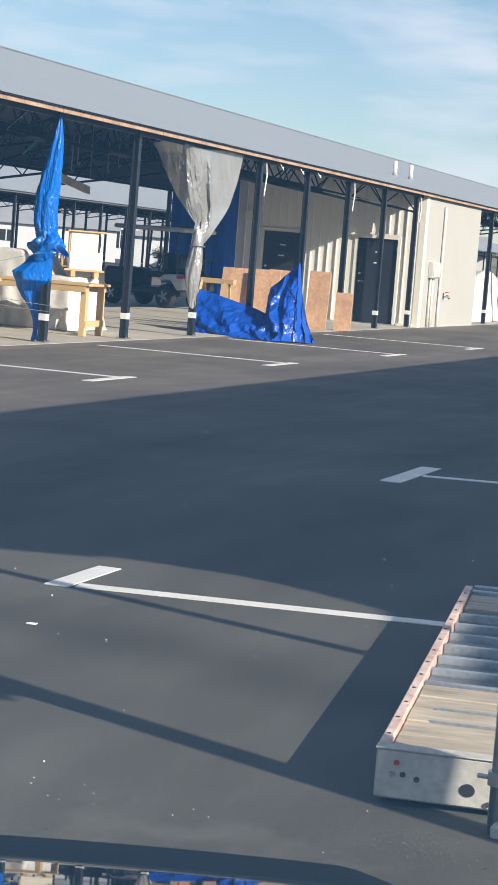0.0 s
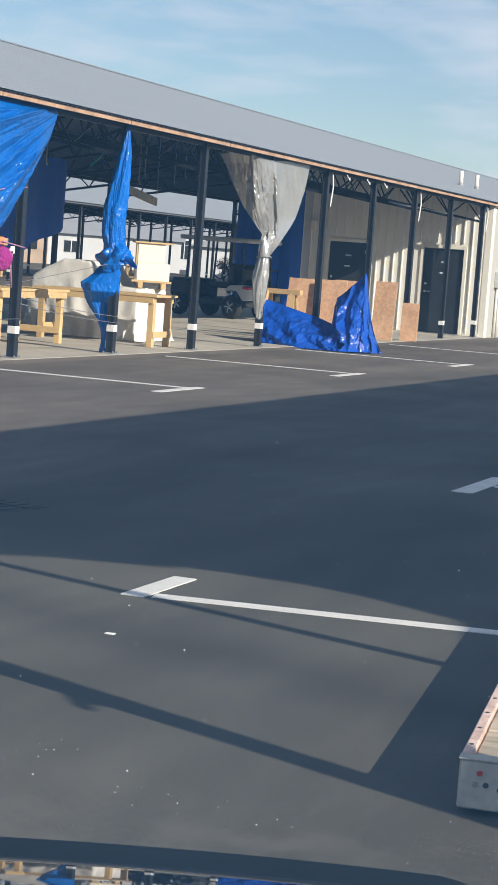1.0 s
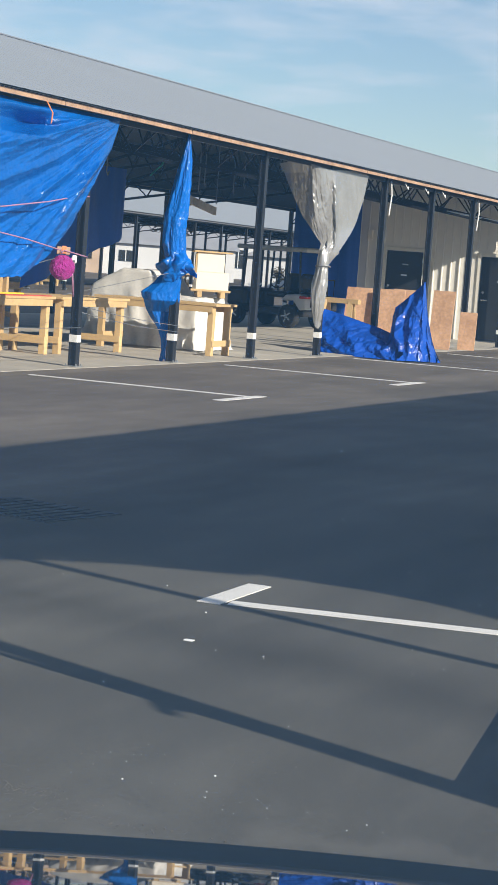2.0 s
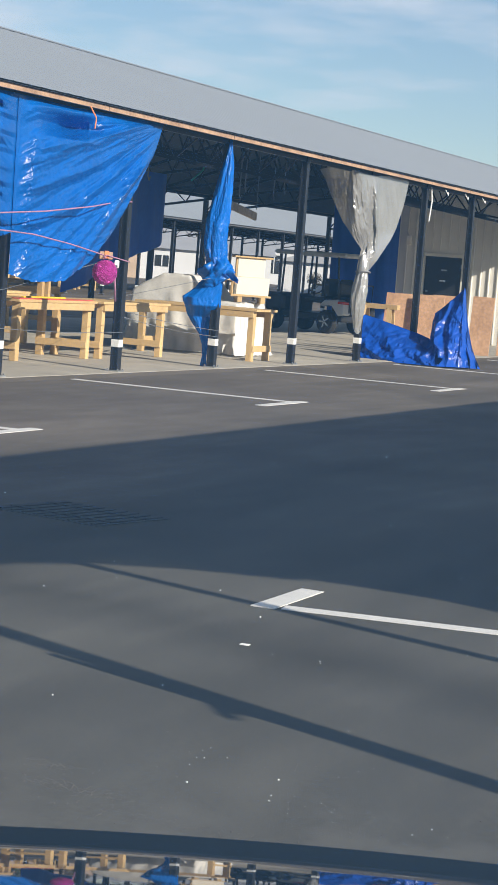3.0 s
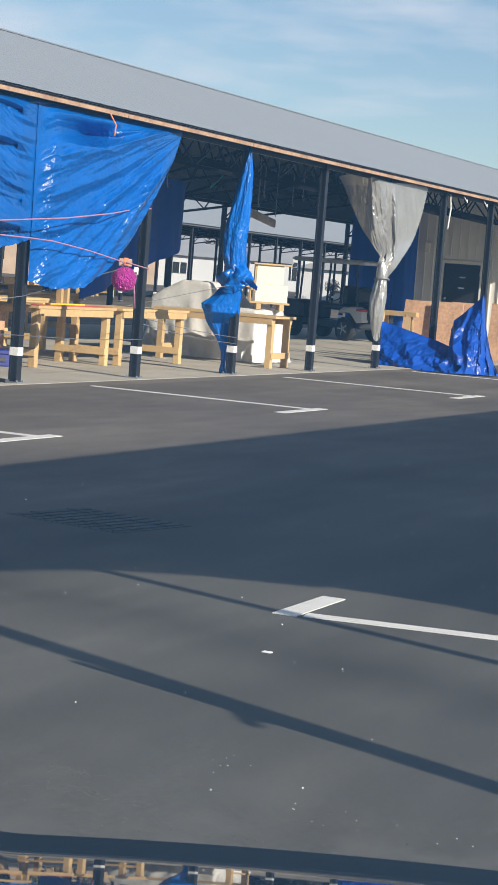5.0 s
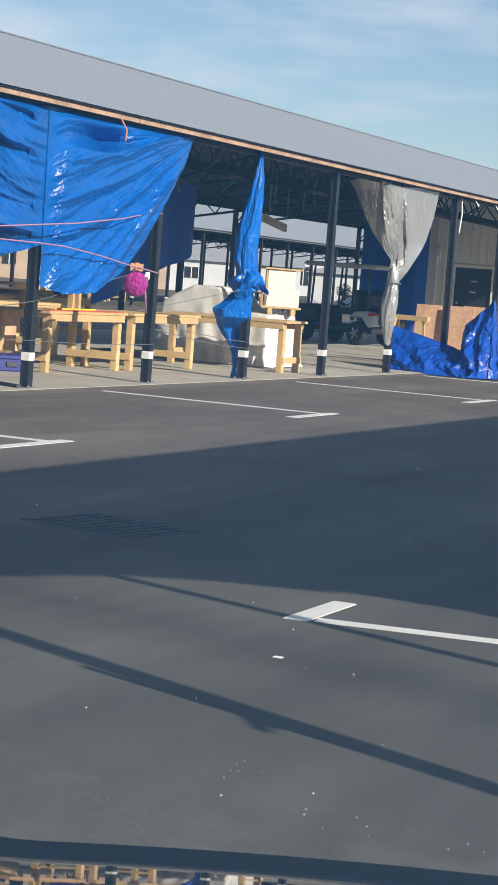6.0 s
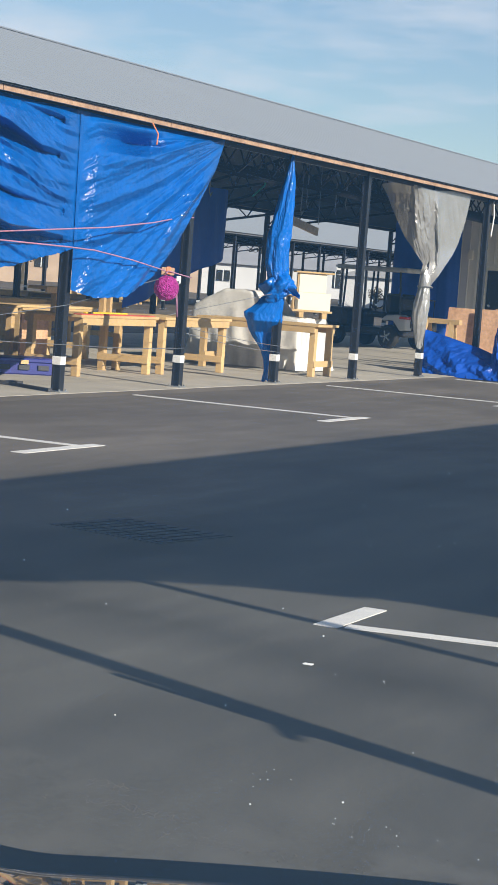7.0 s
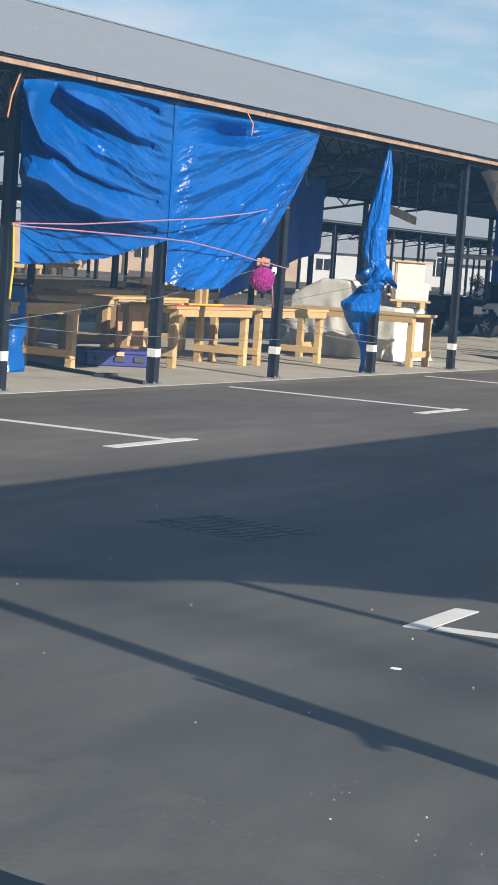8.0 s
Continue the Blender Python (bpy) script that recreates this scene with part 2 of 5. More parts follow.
def shed(y0, x0, x1, posts, label, edge):
    s = thing("market_shed", label, "shed", (0, y0, 0))
    # ribbed sheet, both slopes
    for name, ya, yb in (("roof_slope", -0.25, HALF), ("roof_slope", 2 * HALF + 0.25, HALF)):
        bm = bmesh.new()
        n = int((x1 - x0) / 0.3)
        prof = [(0, 0), (0.12, 0), (0.14, 0.0045), (0.16, 0.0045), (0.18, 0)]
        xs = [(x0 + k * 0.3 + a, h) for k in range(n) for a, h in prof]
        lo = [bm.verts.new((x, ya, roof_z(ya) + 0.02 + h)) for x, h in xs]
        hi = [bm.verts.new((x, yb, roof_z(yb) + 0.02 + h)) for x, h in xs]
        for i in range(len(xs) - 1):
            bm.faces.new((lo[i], lo[i + 1], hi[i + 1], hi[i]))
        part(name, bm, ROOF, s)
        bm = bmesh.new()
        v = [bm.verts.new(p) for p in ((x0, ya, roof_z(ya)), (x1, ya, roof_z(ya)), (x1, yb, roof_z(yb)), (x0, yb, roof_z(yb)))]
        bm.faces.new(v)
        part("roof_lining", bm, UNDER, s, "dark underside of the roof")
    bm = bmesh.new()
    for sg in (-1, 1):
        v = [bm.verts.new((x, HALF + sg * d, RIDGE + 0.030 - 0.3175 * d)) for x, d in ((x0, 0), (x1, 0), (x1, 0.2), (x0, 0.2))]
        bm.faces.new(v)
    part("ridge_cap", bm, ROOF, s)
    for y in (-0.2, 2 * HALF + 0.2):
        board_me = mesh("fascia_board", box(bmesh.new(), 0, 3.58, -0.02, 0.02, EAVE - 0.06, EAVE - 0.004), edge)
        k = x0
        while k < x1 - 3:
            part("fascia_board", board_me, None, s).location = (k, y, 0)
            k += 3.6
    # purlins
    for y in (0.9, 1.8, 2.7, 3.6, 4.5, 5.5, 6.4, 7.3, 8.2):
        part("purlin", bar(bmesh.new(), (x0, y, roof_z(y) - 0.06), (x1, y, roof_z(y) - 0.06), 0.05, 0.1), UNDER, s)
    for y in (0, 2 * HALF):
        part("eave_beam", bar(bmesh.new(), (x0, y, EAVE - 0.07), (x1, y, EAVE - 0.07), 0.05, 0.07), BLACK, s)
    # posts
    w = 0.05
    bm = bmesh.new()
    box(bm, -w, w, -w, -w + 0.02, 0, EAVE - 0.05)
    box(bm, -w, w, w - 0.02, w, 0, EAVE - 0.05)
    box(bm, -0.036, 0.036, -w + 0.01, w - 0.01, 0, EAVE - 0.05)
    post_me = mesh("post", bm, BLACK)
    bm = bmesh.new()
    box(bm, -w - 0.004, w + 0.004, -w - 0.004, w + 0.004, 0.31, 0.40, 0.003)
    band_me = mesh("reflective_band", bm, TAPE)
    bm = bmesh.new()
    box(bm, -0.085, 0.085, -0.085, 0.085, 0.02, 0.034)
    for a in (-0.067, 0.067):
        for b in (-0.067, 0.067):
            rod(bm, ((a, b, 0.03), (a, b, 0.052)), 0.011, 6)
    plate_me = mesh("base_plate", bm, GALV)
    for i in posts:
        for y in (0, 2 * HALF):
            p = part("post", post_me, None, s)
            p.location = (i * PITCH, y, 0.01)
            part("reflective_band", band_me, None, p, "white reflective tape")
            if y == 0:
                part("base_plate", plate_me, None, p, "bolted steel base plate")
    # open-web trusses across
    bm = bmesh.new()
    zt = EAVE - 0.45
    for sg in (1, -1):
        yy = lambda y: y if sg > 0 else 2 * HALF - y
        bar(bm, (0, yy(0), zt), (0, yy(HALF), zt + 0.75), 0.05)
        bar(bm, (0, yy(0), EAVE - 0.1), (0, yy(HALF), RIDGE - 0.12), 0.06)
        for k in range(6):
            a, b = HALF * k / 6, HALF * (k + 0.5) / 6
            c = HALF * (k + 1) / 6
            lo_ = lambda y: zt + 0.75 * y / HALF
            hi_ = lambda y: EAVE - 0.1 + (RIDGE - EAVE) * y / HALF
            bar(bm, (0, yy(a), lo_(a)), (0, yy(b), hi_(b) - 0.02), 0.025)
            bar(bm, (0, yy(b), hi_(b) - 0.02), (0, yy(c), lo_(c)), 0.025)
    truss_me = mesh("roof_truss", bm, BLACK)
    for i in posts:
        t = part("roof_truss", truss_me, None, s)
        t.location = (i * PITCH, 0, 0)
    return s


shed(0, -39.9, 62.7, [*range(-13, 8), *range(10, 22)], "long open market shed with grey ribbed roof and black steel posts", FASCIA)
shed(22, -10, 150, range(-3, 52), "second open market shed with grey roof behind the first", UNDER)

# ---- the walled room ----
bm = bmesh.new()
box(bm, 20.5, 20.65, 0.0, 0.46, 0.03, 3.12)
box(bm, 20.5, 20.65, 1.46, 2.8, 0.03, 3.3)
box(bm, 20.5, 20.65, 3.75, 4.6, 0.03, 3.3)
box(bm, 20.5, 20.65, 0.46, 1.46, 2.07, 3.26)
box(bm, 20.5, 20.65, 2.8, 3.75, 2.07, 3.3)
box(bm, 20.505, 20.645, 1.6, 4.6, 3.3, 3.62)
solo("wall_room_end", bm, CREAM, "cream ribbed metal wall across the shed", "wall", "structure")
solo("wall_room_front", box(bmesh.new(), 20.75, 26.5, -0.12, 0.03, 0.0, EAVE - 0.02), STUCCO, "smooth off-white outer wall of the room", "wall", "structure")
solo("wall_room_side", box(bmesh.new(), 20.65, 26.35, 4.45, 4.6, 0.03, 3.3), CREAM, "cream metal side wall of the room", "wall", "structure")
solo("wall_room_far", box(bmesh.new(), 26.35, 26.5, 0.03, 4.6, 0.03, 3.1), CREAM, "cream metal wall at the far end of the room", "wall", "structure")

# ---- unseen sheet added across the lane to cast its shade ----
bm = bmesh.new()
SHADE = [(80.0, -4.9), (-17.9, -4.05), (-16.85, -5.8), (-16.53, -6.2), (-16.02, -6.40), (-15.84, -6.75), (-15.76, -7.15), (-15.74, -7.55), (-15.78, -7.96), (-15.9, -8.34), (-16.06, -8.64), (-16.23, -8.94), (-17.0, -9.2), (-17.95, -9.45), (-18.1, -9.6), (-18.05, -14.0), (80.0, -14.0)]
OUT = [(x - 3.62, y - 8.85) for x, y in SHADE]   # the sheet's outline, worked back from where its shade ends on the asphalt
lo = [bm.verts.new((x, y, 4.55)) for x, y in OUT]
hi = [bm.verts.new((x, y, 4.65)) for x, y in OUT]
bm.faces.new(lo)
bm.faces.new(hi)
for i in range(len(OUT)):
    bm.faces.new((lo[i], lo[i - 1], hi[i - 1], hi[i]))
canopy = thing("canopy", "unseen flat sheet added to shade the lane", "canopy")
part("shade_sheet", bm, ROOF, canopy)
# added rod along the outline, leaving slivers of sun beside the shade
part("shade_rod", rod(bmesh.new(), ((-20.12, -15.05, 4.6), (-19.76, -15.36, 4.6), (-19.56, -15.72, 4.6), (-19.42, -16.25, 4.6)), 0.035, 8), GALV, canopy, "unseen thin rod added to shade a streak")
for x in range(-15, 80, 6):
    part("shade_sheet_post", box(bmesh.new(), x - 0.06, x + 0.06, -21.3, -21.18, 0, 4.56), BLACK, canopy)
# two unseen poles, added and leaned to cast the thin shadow lines
bm = rod(bmesh.new(), ((-20.53, -13, 0), (-20.07, -13, 6.0)), 0.06, 12)
# short side rods that shape the bump in the shadow line
rod(bm, ((-20.34, -13, 2.53), (-20.44, -13.02, 2.50), (-20.52, -13.04, 2.47)), 0.022, 8)
rod(bm, ((-20.34, -13, 2.47), (-20.44, -13.02, 2.46)), 0.02, 8)
solo("shadow_pole", bm, GALV, "unseen pole added to cast a shadow line", "pole", smooth=True)
bm = rod(bmesh.new(), ((-18.54, -13, 0), (-18.98, -13, 4.6)), 0.04, 10)
solo("thin_shadow_pole", bm, GALV, "unseen thin pole added to cast a shadow line", "pole", smooth=True)

# ---- more materials ----
def tarp_material(name, colour, rough, light, bump=0.6, cell=9.0, metal=0.0, streak=(1, 1, 1)):
    """Woven plastic sheet: creased, half glossy, letting a little light through."""
    m = material(name, colour, rough, metal, grain=0.10, scale=2.5, fine=22, bump=0, spec=0.6)
    n, l = m.node_tree.nodes, m.node_tree.links
    b = n["Principled BSDF"]
    tc, co = n.new("ShaderNodeTexCoord"), n.new("ShaderNodeMapping")
    co.inputs["Scale"].default_value = streak
    l.new(tc.outputs["Object"], co.inputs["Vector"])
    warp, vor, ns = n.new("ShaderNodeTexNoise"), n.new("ShaderNodeTexVoronoi"), n.new("ShaderNodeTexNoise")
    warp.inputs["Scale"].default_value = 3.0
    add = n.new("ShaderNodeMixRGB")
    add.inputs["Fac"].default_value = 0.25
    l.new(co.outputs["Vector"], warp.inputs["Vector"])
    l.new(co.outputs["Vector"], add.inputs[1])
    l.new(warp.outputs["Color"], add.inputs[2])
    vor.feature = "DISTANCE_TO_EDGE"
    vor.inputs["Scale"].default_value = cell
    l.new(add.outputs[0], vor.inputs["Vector"])
    ns.inputs["Scale"].default_value, ns.inputs["Detail"].default_value = 26.0, 5.0
    l.new(co.outputs["Vector"], ns.inputs["Vector"])
    mx = n.new("ShaderNodeMath")
    mx.operation = "MULTIPLY_ADD"
    mx.inputs[1].default_value = 0.5
    l.new(vor.outputs["Distance"], mx.inputs[0])
    l.new(ns.outputs["Fac"], mx.inputs[2])
    bp = n.new("ShaderNodeBump")
    bp.inputs["Strength"].default_value, bp.inputs["Distance"].default_value = bump, 0.02
    l.new(mx.outputs[0], bp.inputs["Height"])
    l.new(bp.outputs["Normal"], b.inputs["Normal"])
    tr, mixs = n.new("ShaderNodeBsdfTranslucent"), n.new("ShaderNodeMixShader")
    tr.inputs["Color"].default_value = (*[min(1, c * 1.3) for c in colour], 1)
    mixs.inputs[0].default_value = light
    l.new(b.outputs[0], mixs.inputs[1])
    l.new(tr.outputs[0], mixs.inputs[2])
    l.new(mixs.outputs[0], n["Material Output"].inputs["Surface"])
    return m


BLUE = tarp_material("blue tarpaulin", (0.0, 0.104, 0.425), 0.27, 0.07, 0.22, 30, streak=(0.5, 1, 1.5))
CRUMPLED = tarp_material("crumpled blue tarpaulin", (0.0, 0.135, 0.56), 0.24, 0.10, 0.25, 40, streak=(1.3, 1.3, 0.6))
DEEP = tarp_material("deep blue tarpaulin", (0.006, 0.070, 0.42), 0.27, 0.06, 0.2, 30)
NAVY = tarp_material("navy tarpaulin", (0.015, 0.10, 0.50), 0.45, 0.30, 0.3)
SILVER = tarp_material("silver tarpaulin", (0.48, 0.48, 0.47), 0.24, 0.10, 0.15, 20, 0.5)
WHITESHEET = tarp_material("white plastic sheet", (0.70, 0.69, 0.66), 0.45, 0.10, 0.22, 4)
ROPE = material("pink rope", (0.40, 0.20, 0.30), 0.8, fine=200, scale=40, grain=0.2)
ORANGE = material("orange cord", (0.75, 0.25, 0.10), 0.8, fine=200, scale=40, grain=0.2)
YELLOW = material("yellow paint", (0.75, 0.50, 0.04), 0.5)
RED = material("red painted strip", (0.60, 0.10, 0.08), 0.5, grain=0.15)
GREENCORD = material("green cord", (0.05, 0.35, 0.22), 0.6)
WIRE = material("grey wire", (0.25, 0.26, 0.27), 0.5, 0.5)
PINK = material("pink foil", (0.72, 0.06, 0.42), 0.25, 0.35, grain=0.3, scale=30, fine=70, bump=1.0, depth=0.05)
PURPLE = material("dark blue plastic", (0.03, 0.035, 0.20), 0.4, grain=0.12)
WHITEBOARD = material("cream painted board", (0.80, 0.74, 0.62), 0.55, grain=0.04, scale=2)
DOOR = material("dark steel door paint", (0.022, 0.026, 0.032), 0.45, grain=0.12, scale=2, fine=40)
TRIM = material("cream trim", (0.76, 0.73, 0.64), 0.5, grain=0.03)
RUBBER = material("tyre rubber", (0.02, 0.02, 0.02), 0.8)
SEAT = material("black vinyl", (0.02, 0.021, 0.024), 0.5)
CARTWHITE = material("white cart body paint", (0.5, 0.51, 0.52), 0.3, grain=0.04, coat=0.4)
LAMP = material("red lamp lens", (0.45, 0.03, 0.02), 0.2)
CHROME = material("brushed nickel", (0.6, 0.6, 0.6), 0.25, 1.0, grain=0.05)
GREYWOOD = material("weathered deck board", (0.33, 0.27, 0.19), 0.8, grain=0.2, scale=3, fine=26, stretch=(1.6, 0.3, 1), tint=(0.41, 0.35, 0.27), vary=0.12)
PALE = material("worn pale paint on timber", (0.38, 0.37, 0.335), 0.75, grain=0.09, scale=3, fine=40, tint=(0.52, 0.50, 0.45))
RAILRED = material("faded red paint on steel", (0.56, 0.34, 0.27), 0.6, grain=0.2, scale=4, fine=30, tint=(0.66, 0.50, 0.43))
IRON = material("dark iron", (0.06, 0.06, 0.065), 0.7, 0.2, grain=0.2)
STEELGREY = material("grey deck steel", (0.34, 0.37, 0.40), 0.5, 0.5, grain=0.14, scale=6)
FLOORSTEEL = material("dull worn floor steel", (0.15, 0.165, 0.18), 0.6, 0.2, grain=0.25, scale=8)
GRATE = material("asphalt-stained grate iron", (0.055, 0.055, 0.056), 0.85, grain=0.2)
CARPAINT = material("dark blue car paint", (0.012, 0.018, 0.028), 0.02, 0.0, grain=0.05, scale=2, bump=0)
# dull dark colour in place of the dark reflection along the bonnet's edge
DARKREFLECTION = material("painted dark bonnet reflection", (0.010, 0.014, 0.018), 0.75, 0.0, grain=0.1, scale=3, bump=0, spec=0.05)
HILL = material("brown winter hillside", (0.16, 0.15, 0.12), 0.95, grain=0.3, scale=0.03, fine=0.3, bump=0, tint=(0.2, 0.19, 0.15))
TREE = material("winter twigs", (0.10, 0.085, 0.06), 0.9, grain=0.25)
LEAF = material("evergreen leaves", (0.05, 0.075, 0.03), 0.8, grain=0.35, scale=1)
WHITEWALL = material("white metal siding", (0.55, 0.56, 0.57), 0.6, grain=0.06, scale=0.5)
GREYROOF = material("grey far roof", (0.30, 0.31, 0.33), 0.7, grain=0.08, scale=0.5)
BRICKTAN = material("tan brick wall", (0.42, 0.32, 0.24), 0.85, grain=0.12, scale=0.8)
DARKGLASS = material("dark window glass", (0.03, 0.035, 0.04), 0.1)
CHIP = material("paper scrap", (0.8, 0.8, 0.78), 0.7)
GRAVEL = material("dark gravel", (0.11, 0.10, 0.09), 0.9, grain=0.4, scale=60, fine=200)
CONDUIT = material("painted conduit", (0.66, 0.64, 0.58), 0.5)
BOXGREY = material("grey electrical box", (0.52, 0.52, 0.50), 0.5)


def fold(u, v, seed, stretch=(3, 1), size=1.0):
    """Creases between -1 and 1, long in one direction."""
    n = noise.noise(Vector((u * stretch[0], v * stretch[1], seed)))
    k = noise.noise(Vector((u * stretch[0] * 2.7, v * stretch[1] * 2.3, seed + 9)))
    return size * ((1 - 2 * abs(n)) * 0.75 + 0.35 * k)


def dents(p, size, seed):
    """Flat facets and sharp creases of crumpled sheet, between about -1 and 1."""
    q = Vector(p) * size
    q = Vector((0.8 * q.x + 0.6 * q.z + seed, q.y - seed, 0.8 * q.z - 0.6 * q.x + 0.7 * seed))
    q += 0.3 * noise.noise_vector(q * 0.7)
    a = noise.voronoi(q, distance_metric="MANHATTAN")[0][0]
    b = noise.voronoi(q * 2.1, distance_metric="MANHATTAN")[0][0]
    return 1.1 * (0.55 - a) + 0.55 * (0.55 - b)


# ---- the large blue tarpaulin ----
TOP = [(-8.57, 2.92), (-7.7, 3.03), (-6.8, 3.0), (-5.75, 3.01), (-4.5, 2.99), (-3.3, 3.02), (-2.2, 3.03)]
LOW_LEFT = [(-8.47, 1.23), (-8.0, 1.25), (-7.5, 1.29), (-6.95, 1.33), (-6.4, 1.44), (-6.0, 1.5), (-5.72, 1.56)]
LOW_RIGHT = [(-5.73, 1.12), (-5.2, 1.05), (-4.5, 1.08), (-3.9, 1.32), (-3.38, 1.67), (-2.86, 2.19), (-2.4, 2.66)]
# the lips of the swags: x, height and how far each stands out
LIPS_LEFT = [
    [(-8.62, 2.9, 0.3), (-8.34, 2.59, 0.5), (-8.12, 2.37, 0.42), (-7.59, 2.18, 0.22), (-6.91, 2.05, 0.12), (-5.78, 1.94, 0.03)],
    [(-8.1, 2.97, 0.0), (-7.8, 2.86, 0.24), (-7.2, 2.73, 0.3), (-6.5, 2.57, 0.16), (-5.75, 2.52, 0.03)],
    [(-8.6, 2.07, 0.55), (-7.97, 1.97, 0.6), (-7.55, 1.84, 0.52), (-7.0, 1.74, 0.4), (-6.4, 1.7, 0.25), (-5.75, 1.68, 0.04)],
    [(-7.25, 3.0, 0.0), (-6.8, 2.97, 0.14), (-6.4, 2.93, 0.16), (-5.75, 2.88, 0.03)],
    [(-7.5, 2.52, 0.0), (-7.0, 2.37, 0.07), (-6.4, 2.25, 0.09), (-5.75, 2.2, 0.02)],
    [(-7.4, 2.36, 0.0), (-6.9, 2.2, 0.07), (-6.3, 2.1, 0.06), (-5.75, 2.08, 0.02)],
]
LIPS_RIGHT = [
    [(-5.72, 2.9, 0.03), (-5.3, 2.93, 0.10), (-4.2, 2.96, 0.10), (-3.6, 2.99, 0.06), (-3.0, 3.01, 0.02), (-2.2, 3.02, 0.0)],
    [(-5.72, 2.42, 0.0), (-4.9, 2.52, 0.06), (-4.0, 2.68, 0.05), (-2.4, 2.98, 0.0)],
    [(-5.72, 1.98, 0.02), (-5.0, 2.1, 0.07), (-4.2, 2.3, 0.07), (-3.2, 2.62, 0.04), (-2.4, 2.9, 0.0)],
    [(-5.72, 1.62, 0.03), (-5.0, 1.72, 0.09), (-4.2, 1.95, 0.08), (-3.3, 2.4, 0.04), (-2.5, 2.8, 0.0)],
]


def swags(lips, x, z, rise, fall):
    """How far the sheet stands out: it swells down to each lip and falls back below it."""
    out = 0.0
    z += 0.025 * noise.noise(Vector((x * 2.2, z * 1.5, 11.0)))
    for lip in lips:
        for (xa, za, aa), (xb, zb, ab) in zip(lip, lip[1:]):
            if xa <= x < xb:
                k = (x - xa) / (xb - xa)
                d, a = z - lerp(za, zb, k), lerp(aa, ab, k * k * (3 - 2 * k))
                h = max(0, 1 - d / rise) ** 1.5 if d >= 0 else max(0, 1 + d / (fall + (0.12 * a if a > 0.1 else 0.045)))
                out = max(out, a * h) if a > 0.1 else out + a * h
    return out


def skew(a):
    """A wave that swells slowly and falls back quickly, between 0 and 1."""
    a = (a / math.tau) % 1.0
    return a / 0.74 if a < 0.74 else (1 - a) / 0.26


def tarp_left(x, z, rim):
    # fine creases that follow the swags from the outer top corner towards the post
    a = min(1.0, max(0.0, (x + 8.6) / 2.9))
    d = (3.05 - z) + 0.75 * (1 - a) ** 2 - 0.1 * a + 0.10 * noise.noise(Vector((x * 1.1, z * 1.3, 4.0)))
    f = 0.35 + 1.3 * noise.noise(Vector((x * 0.8, d * 3, 2.0)))
    y = 0.075 * max(0, f) * skew(d * 34 + 2.0 * noise.noise(Vector((x * 1.2, z * 1.2, 1))))
    p = ((x * 0.9 - z * 0.45) * 0.22, 0, (z * 0.9 + x * 0.45) * 1.6)
    return min(1, (x + 8.62) * 3) * swags(LIPS_LEFT, x, z, 0.42, 0.03) + rim * (y + 0.016 * dents(p, 3.0, 1.5) + 0.012 * dents(p, 9.0, 4.5) + 0.006 * dents((x, 0, z), 13.0, 2.5))


def tarp_right(x, z, v, rim):
    # creases that run from the post up to the outer top corner
    b = math.atan2(3.2 - z, -1.7 - x)
    r = math.hypot(3.2 - z, -1.7 - x)
    k = min(1, r / 1.6)
    f = 0.35 + 1.3 * noise.noise(Vector((r * 0.5, b * 4, 5.0)))
    y = k * (0.07 * skew(b * 17 + 0.7 * noise.noise(Vector((r * 0.8, b * 2, 2)))) + 0.11 * max(0, f) * skew(b * 47 + 1.2 * noise.noise(Vector((r, b * 5, 7)))) + 0.03 * max(0, 0.9 - f) * skew(b * 103 + 1.5 * noise.noise(Vector((r, b * 7, 3)))))
    y += 0.10 * math.sin(math.pi * min(1, max(0, (x + 5.7) / 3.5))) * v
    # slack blown in under the eave
    y -= 0.30 * math.exp(-((x + 4.55) / 0.6) ** 2) * max(0, 1 - abs(z - 2.79) / 0.17)
    c, w = math.cos(0.30), math.sin(0.30)
    p = ((x * c + z * w) * 0.22, 0, (z * c - x * w) * 1.7)
    return swags(LIPS_RIGHT, x, z, 0.30, 0.03) + rim * (y + 0.016 * dents(p, 3.0, 1.5) + 0.012 * dents(p, 9.0, 4.5) + 0.006 * dents((x, 0, z), 13.0, 2.5))


def tarp_half(right, u, v):
    xt, zt = along(TOP, 0.5 + 0.5 * u if right else 0.5 * u)
    xb, zb = along(LOW_RIGHT if right else LOW_LEFT, u)
    # the outer edge and the hem are cut in a hollow line, slightly frayed
    x, z = lerp(xt, xb, v), lerp(zt, zb, v) + 0.012 * noise.noise(Vector((u * 40, 1, 5))) * v
    rim = min(1, (1 - u) * 7) if right else min(1, u * 9)
    rim *= min(1, v * 12)
    out = tarp_right(x, z, v, rim) if right else tarp_left(x, z, rim)
    out *= min(1, (u if right else 1 - u) * 9)              # both halves meet flat at the seam
    # the wind has set the slack askew, so it swells to one side as well
    return x - 1.75 * out * min(1, v * 12), -0.10 - out * min(1, v * 12), z


def tarp_seam(u, v):
    # a narrow welded seam lying on the sheet, straight down over the post
    x, y, z = tarp_half(False, 1.0, 0.02 + 0.96 * v)
    return x + 0.06 * (u - 0.5), y - 0.012, z


tarp = thing("hanging_tarp", "bright blue tarpaulin hung from the eave, sagging in swags", "tarpaulin")
part("tarp_panel", sheet(lambda u, v: tarp_half(False, u, v), 190, 230), BLUE, tarp, smooth=True)
part("tarp_panel", sheet(lambda u, v: tarp_half(True, u, v), 210, 230), BLUE, tarp, smooth=True)
